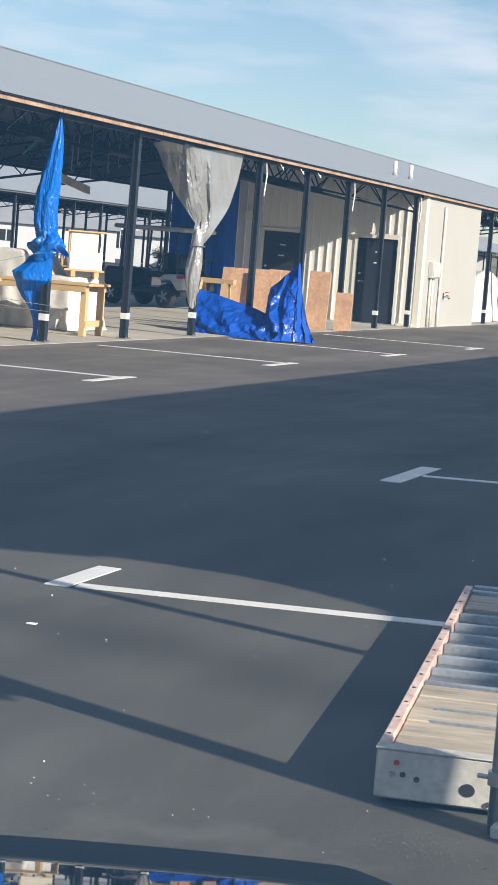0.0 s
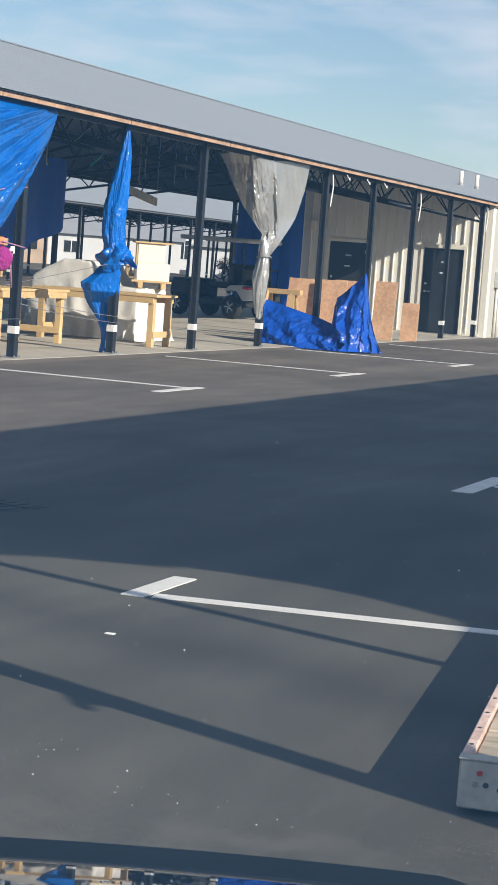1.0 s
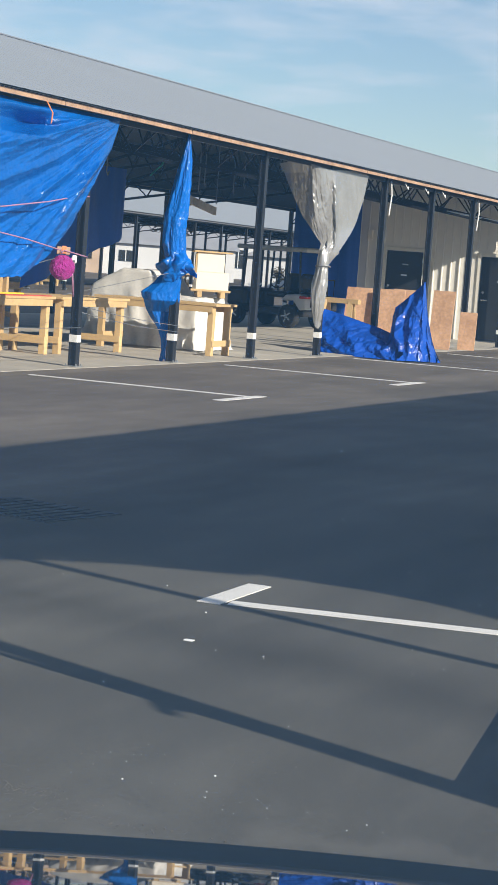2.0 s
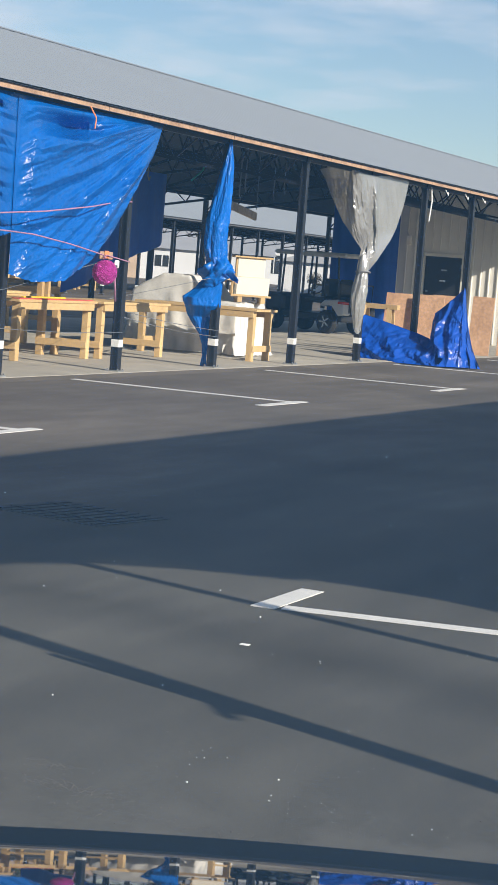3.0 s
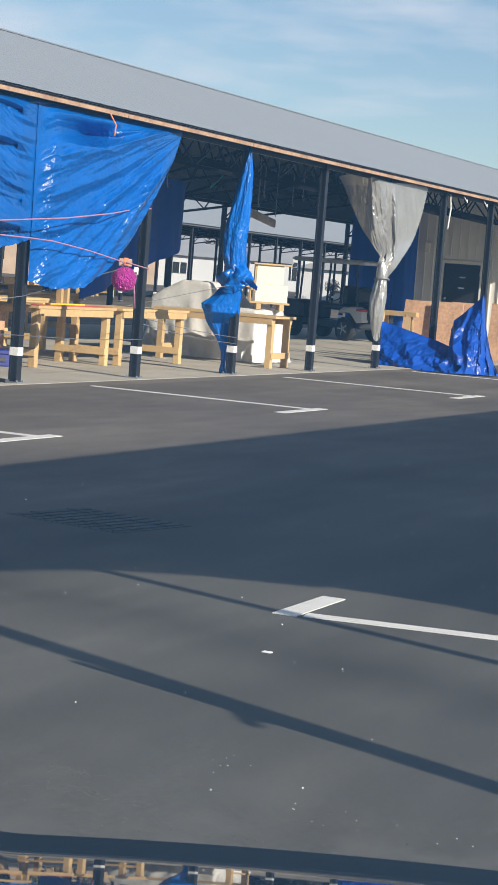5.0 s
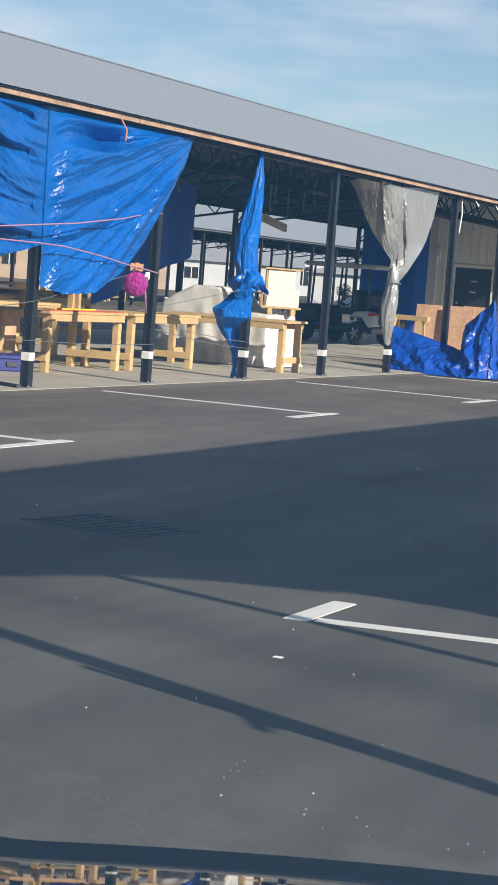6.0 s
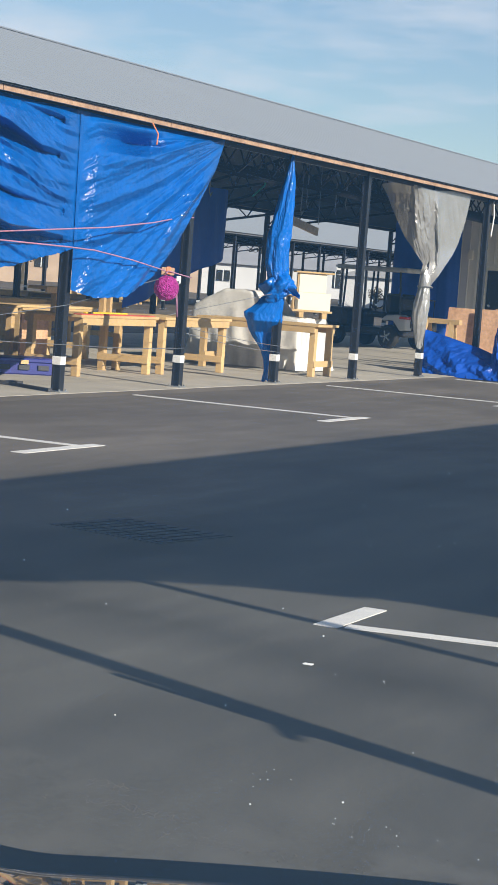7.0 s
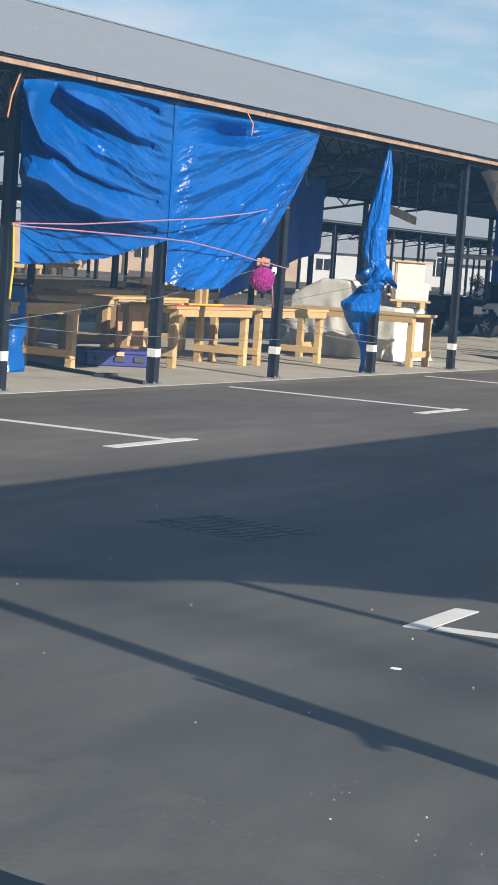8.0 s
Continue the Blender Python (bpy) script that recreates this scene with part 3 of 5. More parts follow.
part("seam", sheet(tarp_seam, 4, 160), BLUE, tarp, smooth=True)

# ---- the tarpaulin knotted round a post ----
SIDE, AHEAD = Vector((0.42, -0.907, 0)), Vector((0.907, 0.42, 0))
KNOT = [(3.03, 0.02, 0.06), (2.7, -0.05, 0.10), (2.36, -0.13, 0.11), (1.95, -0.22, 0.10), (1.6, -0.235, 0.105), (1.36, -0.15, 0.09)]
SKIRT = [(1.24, -0.14, 0.08), (1.08, -0.28, 0.09), (0.94, -0.44, 0.08), (0.80, -0.40, 0.07), (0.70, -0.36, 0.0), (0.58, -0.28, -0.04), (0.46, -0.20, -0.05), (0.32, -0.15, -0.06), (0.16, -0.13, -0.07), (0.02, -0.15, -0.06)]


def wrapped(prof, seed, deep=0.14, lobes=6, tail=False):
    def f(u, v):
        z, a, b = along(prof, v)
        ang = u * math.tau
        c, h = (a + b) / 2, (b - a) / 2
        r = 1 + 0.07 * math.sin(lobes * ang + 5 * v + seed) + 0.08 * noise.noise(Vector((math.cos(ang) * 2, math.sin(ang) * 2, v * 5 + seed)))
        r += 0.09 * dents((math.cos(ang) * 0.7, math.sin(ang) * 0.7, z * 0.5), 4.4, seed) + 0.07 * dents((math.cos(ang) * 0.6, math.sin(ang) * 0.6, z * 0.6), 13.0, seed) + 0.035 * dents((math.cos(ang) * 0.6, math.sin(ang) * 0.6, z * 1.2), 29.0, seed)
        back = 0.20 * min(1, max(0, (0.84 - z) / 0.15)) if tail else 0.0
        p = SIDE * (c + h * math.cos(ang) * r) + AHEAD * (-0.02 + back + min(deep, 0.05 + h) * math.sin(ang) * r)
        return p.x, p.y, z + 0.03 * math.sin(3 * ang + seed) * (v > 0.9)
    return f


kt = thing("knotted_tarp", "blue tarpaulin twisted and knotted round a steel post", "tarpaulin")
part("upper_drape", sheet(wrapped(KNOT, 1.0), 120, 190, True), CRUMPLED, kt, smooth=True)
part("lower_drape", sheet(wrapped(SKIRT, 4.0, 0.11, 5, True), 110, 120, True), CRUMPLED, kt, smooth=True)


def knot_shape(u, v):
    a, b = u * math.tau, v * math.pi
    r = 1 + 0.16 * dents((math.cos(a) * 0.3, math.sin(a) * 0.3, b * 0.2), 7, 2.0) + 0.07 * dents((math.cos(a) * 0.3, math.sin(a) * 0.3, b * 0.3), 22, 4.0) + 0.25 * math.sin(3 * a + 4 * b) * math.sin(b) + 0.2 * noise.noise(Vector((math.cos(a) * 2, math.sin(a) * 2, b * 2)))
    p = SIDE * (-0.03 + 0.21 * math.sin(b) * math.cos(a) * r) + AHEAD * (-0.05 + 0.20 * math.sin(b) * math.sin(a) * r)
    return p.x, p.y, 1.29 + 0.20 * math.cos(b) + 0.05 * math.cos(a)


part("knot", sheet(knot_shape, 96, 64, True), CRUMPLED, kt, smooth=True)


def knot_ear(u, v):
    w = 0.13 * (1 - abs(v - 0.45) * 1.3)
    p = SIDE * (0.10 + 0.17 * v) + AHEAD * (-0.2 + 0.05 * math.sin(u * 5))
    return p.x, p.y, 1.29 - 0.10 * v + w * (u - 0.5) + 0.02 * math.sin(7 * u + 3 * v)


part("knot_end", sheet(knot_ear, 12, 12), CRUMPLED, kt, smooth=True)

# ---- the silver tarpaulin gathered at a post ----
PX = 2 * PITCH


def silver_edge(z):
    """How far the gathered sheet reaches to either side of the post, across the view."""
    left = [(1.46, 0.09), (1.81, 0.10), (1.98, 0.27), (2.22, 0.46), (2.59, 0.655), (2.87, 0.78), (3.1, 0.93)]
    right = [(1.46, 0.09), (1.65, 0.20), (1.94, 0.30), (2.22, 0.395), (2.59, 0.485), (3.1, 0.56)]
    out = []
    for pts in (left, right):
        for (za, a), (zb, b) in zip(pts, pts[1:]):
            if z <= zb:
                break
        out.append(lerp(a, b, (z - za) / (zb - za)))
    return -out[0], out[1]


def silver(u, v):
    # u across, v down: fans in to the tie, then hangs round the post
    if v < 0.62:
        k = v / 0.62
        z = lerp(3.0 + 0.03 * math.sin(u * 9), 1.46, k)
        a, b = silver_edge(z)
        s = lerp(a, b, u)
        inner = max(0, 1 - u / 0.42) * min(1, max(0, (-s - 0.12) / 0.3))                      # this side is fixed further in, under the roof
        y = -0.10 + 0.75 * inner ** 1.3 * (1 - k)
        flat = 0.2 if u > 0.62 else 1.0
        ray = (u - 0.5) * (0.4 + 1.2 * (1 - k))
        y += flat * min(1, k * 5) * (0.025 * fold(ray * 4, k * 0.8, 5.5, (2.5, 1.5)) + 0.014 * dents((ray * 1.3, 0, z * 0.35), 3.0, 6.0) + 0.009 * dents((ray * 2, 0, z * 0.9), 6.0, 2.0) + 0.004 * dents((ray * 2, 0, z), 15.0, 2.0))
        y -= 0.04 * math.exp(-((u - 0.60) / 0.03) ** 2) * min(1, k * 6)   # the rolled seam
        g = min(1, max(0, (k - 0.55) / 0.45))
        g = g * g * (3 - 2 * g)
        ang = lerp(-2.6, 2.6, u)
        c = SIDE * (s if abs(s) > 0.09 else 0.09 * math.sin(ang)) + AHEAD * (-0.03 - 0.09 * math.cos(ang) + 0.08 * (y + 0.1))
        return lerp(PX + s / 0.334 + 2.7 * (y + 0.1), PX - 0.02 + c.x, g), lerp(y, c.y, g), z
    k = (v - 0.62) / 0.38
    ang = lerp(-2.6, 2.6, u)
    r = 0.09 + 0.045 * math.sin(math.pi * min(1, k * 1.1)) - 0.02 * k + 0.006 * math.sin(u * 40 + 5 * k) + 0.012 * dents((u * 1.5, k * 0.6, 0), 3.0, 2.0) + 0.006 * dents((u * 2, k * 1.2, 0), 8.0, 5.0)
    p = SIDE * (r * math.sin(ang) - 0.03 * math.sin(k * 2.6)) + AHEAD * (-r * math.cos(ang))
    return PX + p.x - 0.02, p.y, lerp(1.46, 0.52 + 0.05 * math.sin(u * 9), k)


st = thing("silver_tarp", "silver tarpaulin gathered and tied round a steel post", "tarpaulin")
part("drape", sheet(silver, 240, 220), SILVER, st, smooth=True)
bm = bmesh.new()
rod(bm, [(PX + 0.115 * math.cos(a) - 0.02, 0.115 * math.sin(a) - 0.01, 1.46 + 0.01 * math.sin(2 * a)) for a in (k * math.tau / 20 for k in range(21))], 0.012, 6)
part("tie", bm, WIRE, st, "grey tie cord", smooth=True)

# ---- the heap of blue tarpaulin ----
HEAP_TOP = [(8.25, 0.80, 0.74), (8.2, 0.45, 0.66), (8.2, 0.10, 0.57), (8.15, -0.24, 0.49), (8.1, -0.46, 0.42), (8.12, -0.50, 0.86), (8.25, -0.74, 1.10), (8.3, -0.93, 1.33), (8.25, -0.97, 1.2), (8.15, -1.04, 0.85), (8.05, -1.12, 0.45)]
HEAP_LOW = [(7.4, 0.58, 0.01), (7.25, 0.2, 0.01), (7.12, -0.2, 0.01), (7.1, -0.55, 0.01), (7.12, -0.8, 0.01), (7.12, -0.95, 0.01), (7.2, -1.1, 0.01), (7.3, -1.25, 0.01), (7.4, -1.38, 0.01), (7.5, -1.46, 0.01), (7.6, -1.52, 0.01)]


def heap(u, v):
    a, b = along(HEAP_TOP, u), along(HEAP_LOW, u)
    if v < 0.75:
        k = v / 0.75
        p = Vector(a).lerp(Vector(b), k ** 0.9)
        bulge = math.sin(math.pi * k)
        p.x -= 0.16 * bulge * (1 - u * 0.5) + 0.13 * fold(u * 5, k, 2.7, (1.6, 2.2)) + 0.03 * fold(u * 9, k * 3, 5.1, (2.0, 1.6)) * min(1, bulge * 2) + 0.03 * math.sin(u * 50 + k * 3) * bulge * (u > 0.5)
        p.x -= (0.04 * dents((p.y * 1.3 - 0.4 * p.z, 0, p.z * 0.8 + 0.5 * p.y), 3.5, 3.0) + 0.026 * dents((p.y, 0, p.z), 8.0, 5.0) + 0.010 * dents((p.y, 0, p.z), 19.0, 8.0)) * min(1, bulge * 2)
        p.z += 0.05 * fold(u * 6, k * 2, 7.7, (1, 2)) * bulge
    else:
        k = (v - 0.75) / 0.25
        p = Vector(a) + Vector((0.5 * k, 0.1 * k, -a[2] * k * 0.95))
        return p
    p.z = max(p.z, 0.008)
    return p


def heap_all(u, v):
    # front face from the ground up, then down behind
    return heap(u, 0.75 - v / 0.7 * 0.75) if v <= 0.7 else heap(u, 0.75 + (v - 0.7) / 0.3 * 0.25)


solo("heaped_tarp", sheet(heap_all, 260, 170), DEEP, "deep blue tarpaulin heaped over stacked boards on the ground", "tarpaulin", smooth=True)

# ---- plywood ----
def leaning(name, x, y0, y1, h, lean, label):
    bm = bmesh.new()
    box(bm, -0.009, 0.009, y0, y1, 0, h, 0.002)
    ob = solo(name, bm, PLY, label, "plywood sheet", group="plywood sheets leaning by the posts")
    ob.matrix_world = pose(x, 0, 0.03, 0, lean, 0)
    return ob


leaning("plywood_sheet", 10.2, 0.60, 1.16, 1.12, 10, "reddish plywood sheet leaning among others by the posts")
leaning("plywood_sheet", 10.1, 0.02, 0.57, 1.13, 10, "reddish plywood sheet leaning on a post")
leaning("plywood_sheet", 10.3, -0.15, 0.3, 1.14, 9, "reddish plywood sheet behind the heaped tarpaulin")
leaning("plywood_sheet", 13.3, -0.02, 0.42, 1.15, 8, "tall reddish plywood sheet leaning on a post")
leaning("plywood_sheet", 14.1, -0.30, 0.05, 0.75, 4, "short reddish plywood offcut behind a post")
bm = bmesh.new()
box(bm, 14.15, 14.2, 0.25, 0.40, 0.03, 0.9, 0.004)
solo("white_board", bm, WHITEBOARD, "narrow white board leaning by plywood", "board")


# ---- work tables ----
def work_table(length, depth, height=0.76, shelf=False):
    t = thing("work_table", "plain pine work table with timber legs on the slab", "table", group="work tables under the shed")
    hx, hy = length / 2, depth / 2
    n = 4
    w = depth / n
    for k in range(n):
        part("top_board", box(bmesh.new(), -hx - 0.06, hx + 0.06, -hy + k * w + 0.002, -hy + (k + 1) * w - 0.002, height - 0.035, height, 0.003), WOOD, t)
    for y in (-hy + 0.03, hy - 0.03):
        part("apron", box(bmesh.new(), -hx, hx, y - 0.019, y + 0.019, height - 0.125, height - 0.036, 0.003), WOOD, t)
    for x in (-hx + 0.045, hx - 0.045):
        for y in (-hy + 0.095, hy - 0.095):
            part("leg", box(bmesh.new(), x - 0.045, x + 0.045, y - 0.045, y + 0.045, 0, height - 0.036, 0.004), WOOD, t)
        part("stretcher", box(bmesh.new(), x - 0.064, x - 0.0455, -hy + 0.05, hy - 0.05, 0.14, 0.23, 0.003), WOOD, t)
    return t


table = work_table(1.95, 0.85)
table.matrix_world = pose(-1.92, 1.72, 0.03)
copy_thing(table, pose(0.30, 1.70, 0.03))
copy_thing(table, pose(-5.75, 1.93, 0.03))
small = work_table(1.85, 0.8)
small.matrix_world = pose(2.8, 1.38, 0.03, 0, 0, 90)
for x, y, r in ((-8.6, 1.95, 0), (-11.2, 1.8, 0), (-2.0, 3.75, 2), (0.4, 3.95, -1), (-4.4, 3.8, 1), (-7.0, 3.9, 0), (3.0, 6.3, 0), (6.0, 6.4, 1), (-0.4, 6.5, 0)):
    copy_thing(table if abs(r) < 50 else small, pose(x, y, 0.03, 0, 0, r))
for x, y, r in ((9.4, 11.4, 4), (11.8, 11.9, -3), (13.9, 11.3, 6), (10.6, 13.4, 0), (13.2, 13.6, 2)):
    copy_thing(table, pose(x, y, 0.0, 0, 0, r))
for k in range(14):
    copy_thing(table, pose(30 + 5.2 * k, 26 + 2.6 * (k % 3), 0.0, 0, 0, 3 * (k % 2)))

# a raised shelf on the table between two posts
sh = thing("bench_shelf", "low pine shelf on legs standing on a work table", "shelf")
part("shelf_board", box(bmesh.new(), -2.75, -0.95, 1.95, 2.2, 1.06, 1.10, 0.003), WOOD, sh)
part("shelf_front", box(bmesh.new(), -2.75, -0.95, 1.93, 1.95, 1.02, 1.10, 0.002), WOOD, sh)
for x in (-2.4, -1.15, -0.98):
    part("shelf_leg", box(bmesh.new(), x - 0.03, x + 0.03, 1.97, 2.05, 0.79, 1.06, 0.003), WOOD, sh)
strip = thing("red_strip", "long red painted strip lying on a work table", "strip")
part("strip_body", box(bmesh.new(), -2.95, -1.0, 1.30, 1.42, 0.79, 0.803, 0.004), RED, strip)
solo("yellow_level", box(bmesh.new(), -2.3, -1.2, 1.6, 1.65, 0.79, 0.815, 0.006), YELLOW, "long yellow level lying on a work table", "spirit level")
solo("plywood_sheet", box(bmesh.new(), -1.6, -0.9, 2.95, 2.98, 0.03, 0.70, 0.003), PLY, "plywood sheet standing behind the work tables", "plywood sheet")

# dark blue crate on the slab
cr = thing("plastic_crate", "flat dark blue plastic crate on the slab", "crate", (-3.35, 1.95, 0.03), -38)
bm = bmesh.new()
box(bm, -0.42, 0.42, -0.28, 0.28, 0, 0.19, 0.015)
part("crate_body", bm, PURPLE, cr)
part("crate_rim", box(bmesh.new(), -0.44, 0.44, -0.30, 0.30, 0.15, 0.2, 0.01), PURPLE, cr)
for x in (-0.25, 0, 0.25):
    part("crate_slot", box(bmesh.new(), x - 0.07, x + 0.07, -0.304, -0.29, 0.06, 0.12, 0.004), IRON, cr)
part("crate_tag", box(bmesh.new(), -0.05, 0.05, -0.312, -0.30, 0.13, 0.18), WOOD, cr, "small wooden tag")


solo("blue_bag", sheet(lambda u, v: (-5.98 + 0.17 * math.cos(u * math.tau) + 0.015 * math.sin(v * 17), 1.62 + 0.12 * math.sin(u * math.tau) + 0.015 * math.sin(v * 11 + u * 20), 0.035 + 0.98 * v - 0.05 * (v > 0.97)), 28, 26, True), BLUE, "upright bundle of blue tarpaulin beside a table", "tarpaulin", smooth=True)
bm = bmesh.new()
bar(bm, (-4.6, 2.35, 0.05), (-5.85, 0.0, 0.05), 0.05, 0.035)
box(bm, -5.5, -5.2, 0.72, 0.86, 0.033, 0.07)
solo("floor_bar", bm, IRON, "dark metal bar lying across the slab", "bar")

# ---- the pile under white sheeting ----
def covered(x0, x1, y0, y1, hf, seed):
    """A sheet over a pile: flat or humped top, skirt down to the slab."""
    def f(u, v):
        a, b = u * 2 - 1, v * 2 - 1
        r = max(abs(a), abs(b))
        s = min(1, r / 0.72)
        px, py = (a / r * s if r else 0) * 0.5 + 0.5, (b / r * s if r else 0) * 0.5 + 0.5
        x, y = lerp(x0, x1, px), lerp(y0, y1, py)
        z = hf(px, py)
        if r > 0.72:
            k = (r - 0.72) / 0.28
            z = lerp(z, 0.05, k)
            out = 0.14 * k + 0.035 * math.sin((a - b) * 19 + seed) * k + 0.09 * noise.noise(Vector((a * 5, b * 5, seed))) * k
            x += out * (a if abs(a) >= abs(b) else 0.3 * a)
            y += out * (b if abs(b) > abs(a) else 0.3 * b)
        z += 0.025 * fold(a * 2, b * 2, seed, (2, 2)) * (z > 0.1)
        return x, y, z
    return f


solo("sheeted_pile", sheet(covered(3.6, 4.7, 1.22, 3.0, lambda p, q: 0.83 + 0.36 * min(1, max(0, (q - 0.28) / 0.18)) * (1 - 0.75 * max(0, q - 0.72) / 0.28), 1.5), 90, 90), WHITESHEET, "pile under white plastic sheeting with hanging folds", "covered pile", smooth=True)
solo("sheeted_pile", sheet(covered(29.4, 32.5, 0.5, 3.0, lambda p, q: 1.2 + 0.25 * math.sin(p * 3) - 0.3 * q, 3.5), 50, 50), WHITESHEET, "tall pile under white plastic sheeting beyond the room", "covered pile", smooth=True)

# ---- the cream cabinet on feet ----
wb = thing("cream_cabinet", "cream painted plywood cabinet standing on wooden feet", "cabinet", (4.3, 1.32, 0.845), 30)
wb.scale = (0.9, 0.9, 0.9)
part("cabinet_body", box(bmesh.new(), -0.2, 0.2, -0.29, 0.27, 0.13, 0.43, 0.006), WHITEBOARD, wb)
part("cabinet_top_box", box(bmesh.new(), -0.2, 0.2, -0.2, 0.27, 0.431, 0.76, 0.006), WHITEBOARD, wb)
part("cabinet_lid", box(bmesh.new(), -0.24, 0.24, -0.33, 0.33, 0.761, 0.79, 0.004), WOOD, wb, "plain timber lid")
for y in (-0.2, 0.2):
    part("foot", box(bmesh.new(), -0.22, 0.22, y - 0.04, y + 0.04, 0, 0.129, 0.004), WOOD, wb, "timber foot")
part("foot_rail", box(bmesh.new(), -0.23, -0.2, -0.33, 0.36, 0.10, 0.135, 0.003), WOOD, wb)
part("side_batten", box(bmesh.new(), -0.19, -0.10, 0.272, 0.30, 0.3, 0.75, 0.003), WOOD, wb)
part("peg", box(bmesh.new(), -0.1, -0.06, 0.30, 0.46, 0.36, 0.41, 0.003), WOOD, wb)

# sawhorse frame by the plywood
fr = thing("timber_frame", "pine trestle frame beside the plywood sheets", "trestle", (9.7, 1.1, 0.03))
for y in (-0.25, 0.22):
    part("frame_leg", bar(bmesh.new(), (-0.1, y + (0.12 if y > 0 else -0.02), 0), (0, y, 0.85), 0.09, 0.05), WOOD, fr)
    part("frame_leg", bar(bmesh.new(), (0.35, y, 0), (0.1, y, 0.85), 0.09, 0.05), WOOD, fr)
part("frame_beam", box(bmesh.new(), -0.03, 0.13, -0.4, 0.45, 0.80, 0.89, 0.004), WOOD, fr)

# ---- pink foil ball on its cord ----
ball = thing("foil_ball", "shiny pink foil ball hanging from a cord", "party ball", (-3.56, -0.13, 1.2))


def ball_shape(u, v):
    a, b = u * math.tau, v * math.pi
    r = 0.145 * (1 + 0.05 * noise.noise(Vector((math.cos(a) * 3 * math.sin(b), math.sin(a) * 3 * math.sin(b), 3 * math.cos(b)))) + 0.03 * noise.noise(Vector((math.cos(a) * 14 * math.sin(b), math.sin(a) * 14 * math.sin(b), 14 * math.cos(b)))))
    return r * math.sin(b) * math.cos(a), r * math.sin(b) * math.sin(a), r * math.cos(b)


part("ball_skin", sheet(ball_shape, 40, 24, True), PINK, ball)
for k, (x, z, m) in enumerate(((-0.1, 0.19, FASCIA), (0.02, 0.2, ORANGE), (0.12, 0.19, FASCIA), (0.3, 0.1, TAPE), (0.26, 0.05, ROPE))):
    bm = bmesh.new()
    box(bm, x - 0.05, x + 0.05, -0.01, 0.01, z - 0.04, z + 0.05, 0.008)
    part("paper_tag", bm, m, ball, "crumpled paper scrap")
bm = rod(bmesh.new(), [(0.22, 0, 0.12), (0.26, -0.01, -0.1), (0.33, 0, -0.33)], 0.012, 6)
part("streamer", bm, ROPE, ball, "pink streamer", smooth=True)


# ---- ropes and wires between the posts ----
def line(name, pts, r, mat, label, cat="rope", sag=0.0):
    out = []
    for p, q in zip(pts, pts[1:]):
        for k in range(8):
            t = k / 8
            v = Vector(p).lerp(Vector(q), t)
            v.z -= sag * math.sin(math.pi * t)
            out.append(v)
    out.append(Vector(pts[-1]))
    solo(name, rod(bmesh.new(), out, r, 6), mat, label, cat, smooth=True)


line("rope", [(-8.62, -0.09, 1.6), (-7.9, -0.38, 1.64), (-5.55, -0.40, 1.81), (-4.5, -0.40, 1.92), (-3.4, -0.18, 2.03), (-2.86, -0.075, 2.05)], 0.0075, ROPE, "pink rope stretched across the blue tarpaulin")
line("rope", [(-8.62, -0.09, 1.58), (-8.2, -0.5, 1.575), (-6.5, -0.5, 1.565), (-5.72, -0.3, 1.56), (-5.64, -0.3, 1.56), (-4.85, -0.34, 1.49), (-4.0, -0.32, 1.40), (-3.8, -0.24, 1.37), (-3.6, -0.16, 1.4), (-2.85, -0.09, 1.34)], 0.0075, ROPE, "pink rope tied from post to post below the tarpaulin")
line("wire", [(-8.6, -0.08, 0.70), (-5.75, -0.08, 0.96), (-3.9, -0.2, 1.3)], 0.0045, WIRE, "thin grey wire strung between posts", "wire")
line("wire", [(-8.55, -0.075, 0.66), (-5.7, -0.075, 0.54), (-2.85, -0.075, 0.50)], 0.004, WIRE, "thin grey wire strung low between posts", "wire", 0.02)
line("wire", [(-2.85, -0.08, 0.75), (0, -0.08, 0.52)], 0.004, WIRE, "thin grey wire strung low between posts", "wire", 0.02)
line("wire", [(-2.85, -0.07, 0.68), (0, -0.07, 0.44)], 0.004, WIRE, "thin grey wire strung low between posts", "wire", 0.03)
line("wire", [(-2.2, 0.5, 0.86), (0, -0.07, 1.25)], 0.004, WIRE, "thin grey wire running up to a post", "wire")
line("cord", [(-8.6, -0.09, 3.0), (-8.75, -0.1, 2.75), (-8.8, -0.1, 2.55)], 0.009, ORANGE, "orange cord hanging from the eave", "rope")
line("cord", [(-8.6, -0.1, 1.6), (-8.57, -0.1, 1.2), (-8.6, -0.1, 0.9)], 0.011, YELLOW, "yellow cord hanging down a post", "rope")
line("cord", [(-4.4, -0.24, 3.02), (-4.36, -0.3, 2.9), (-4.38, -0.3, 2.78)], 0.008, ORANGE, "short orange cord hanging at the eave", "rope")
line("cord", [(3.3, 2.0, 2.62), (3.5, 2.0, 2.72), (3.68, 2.0, 2.8), (3.8, 2.0, 2.96)], 0.014, GREENCORD, "green cord hanging under the roof", "rope")
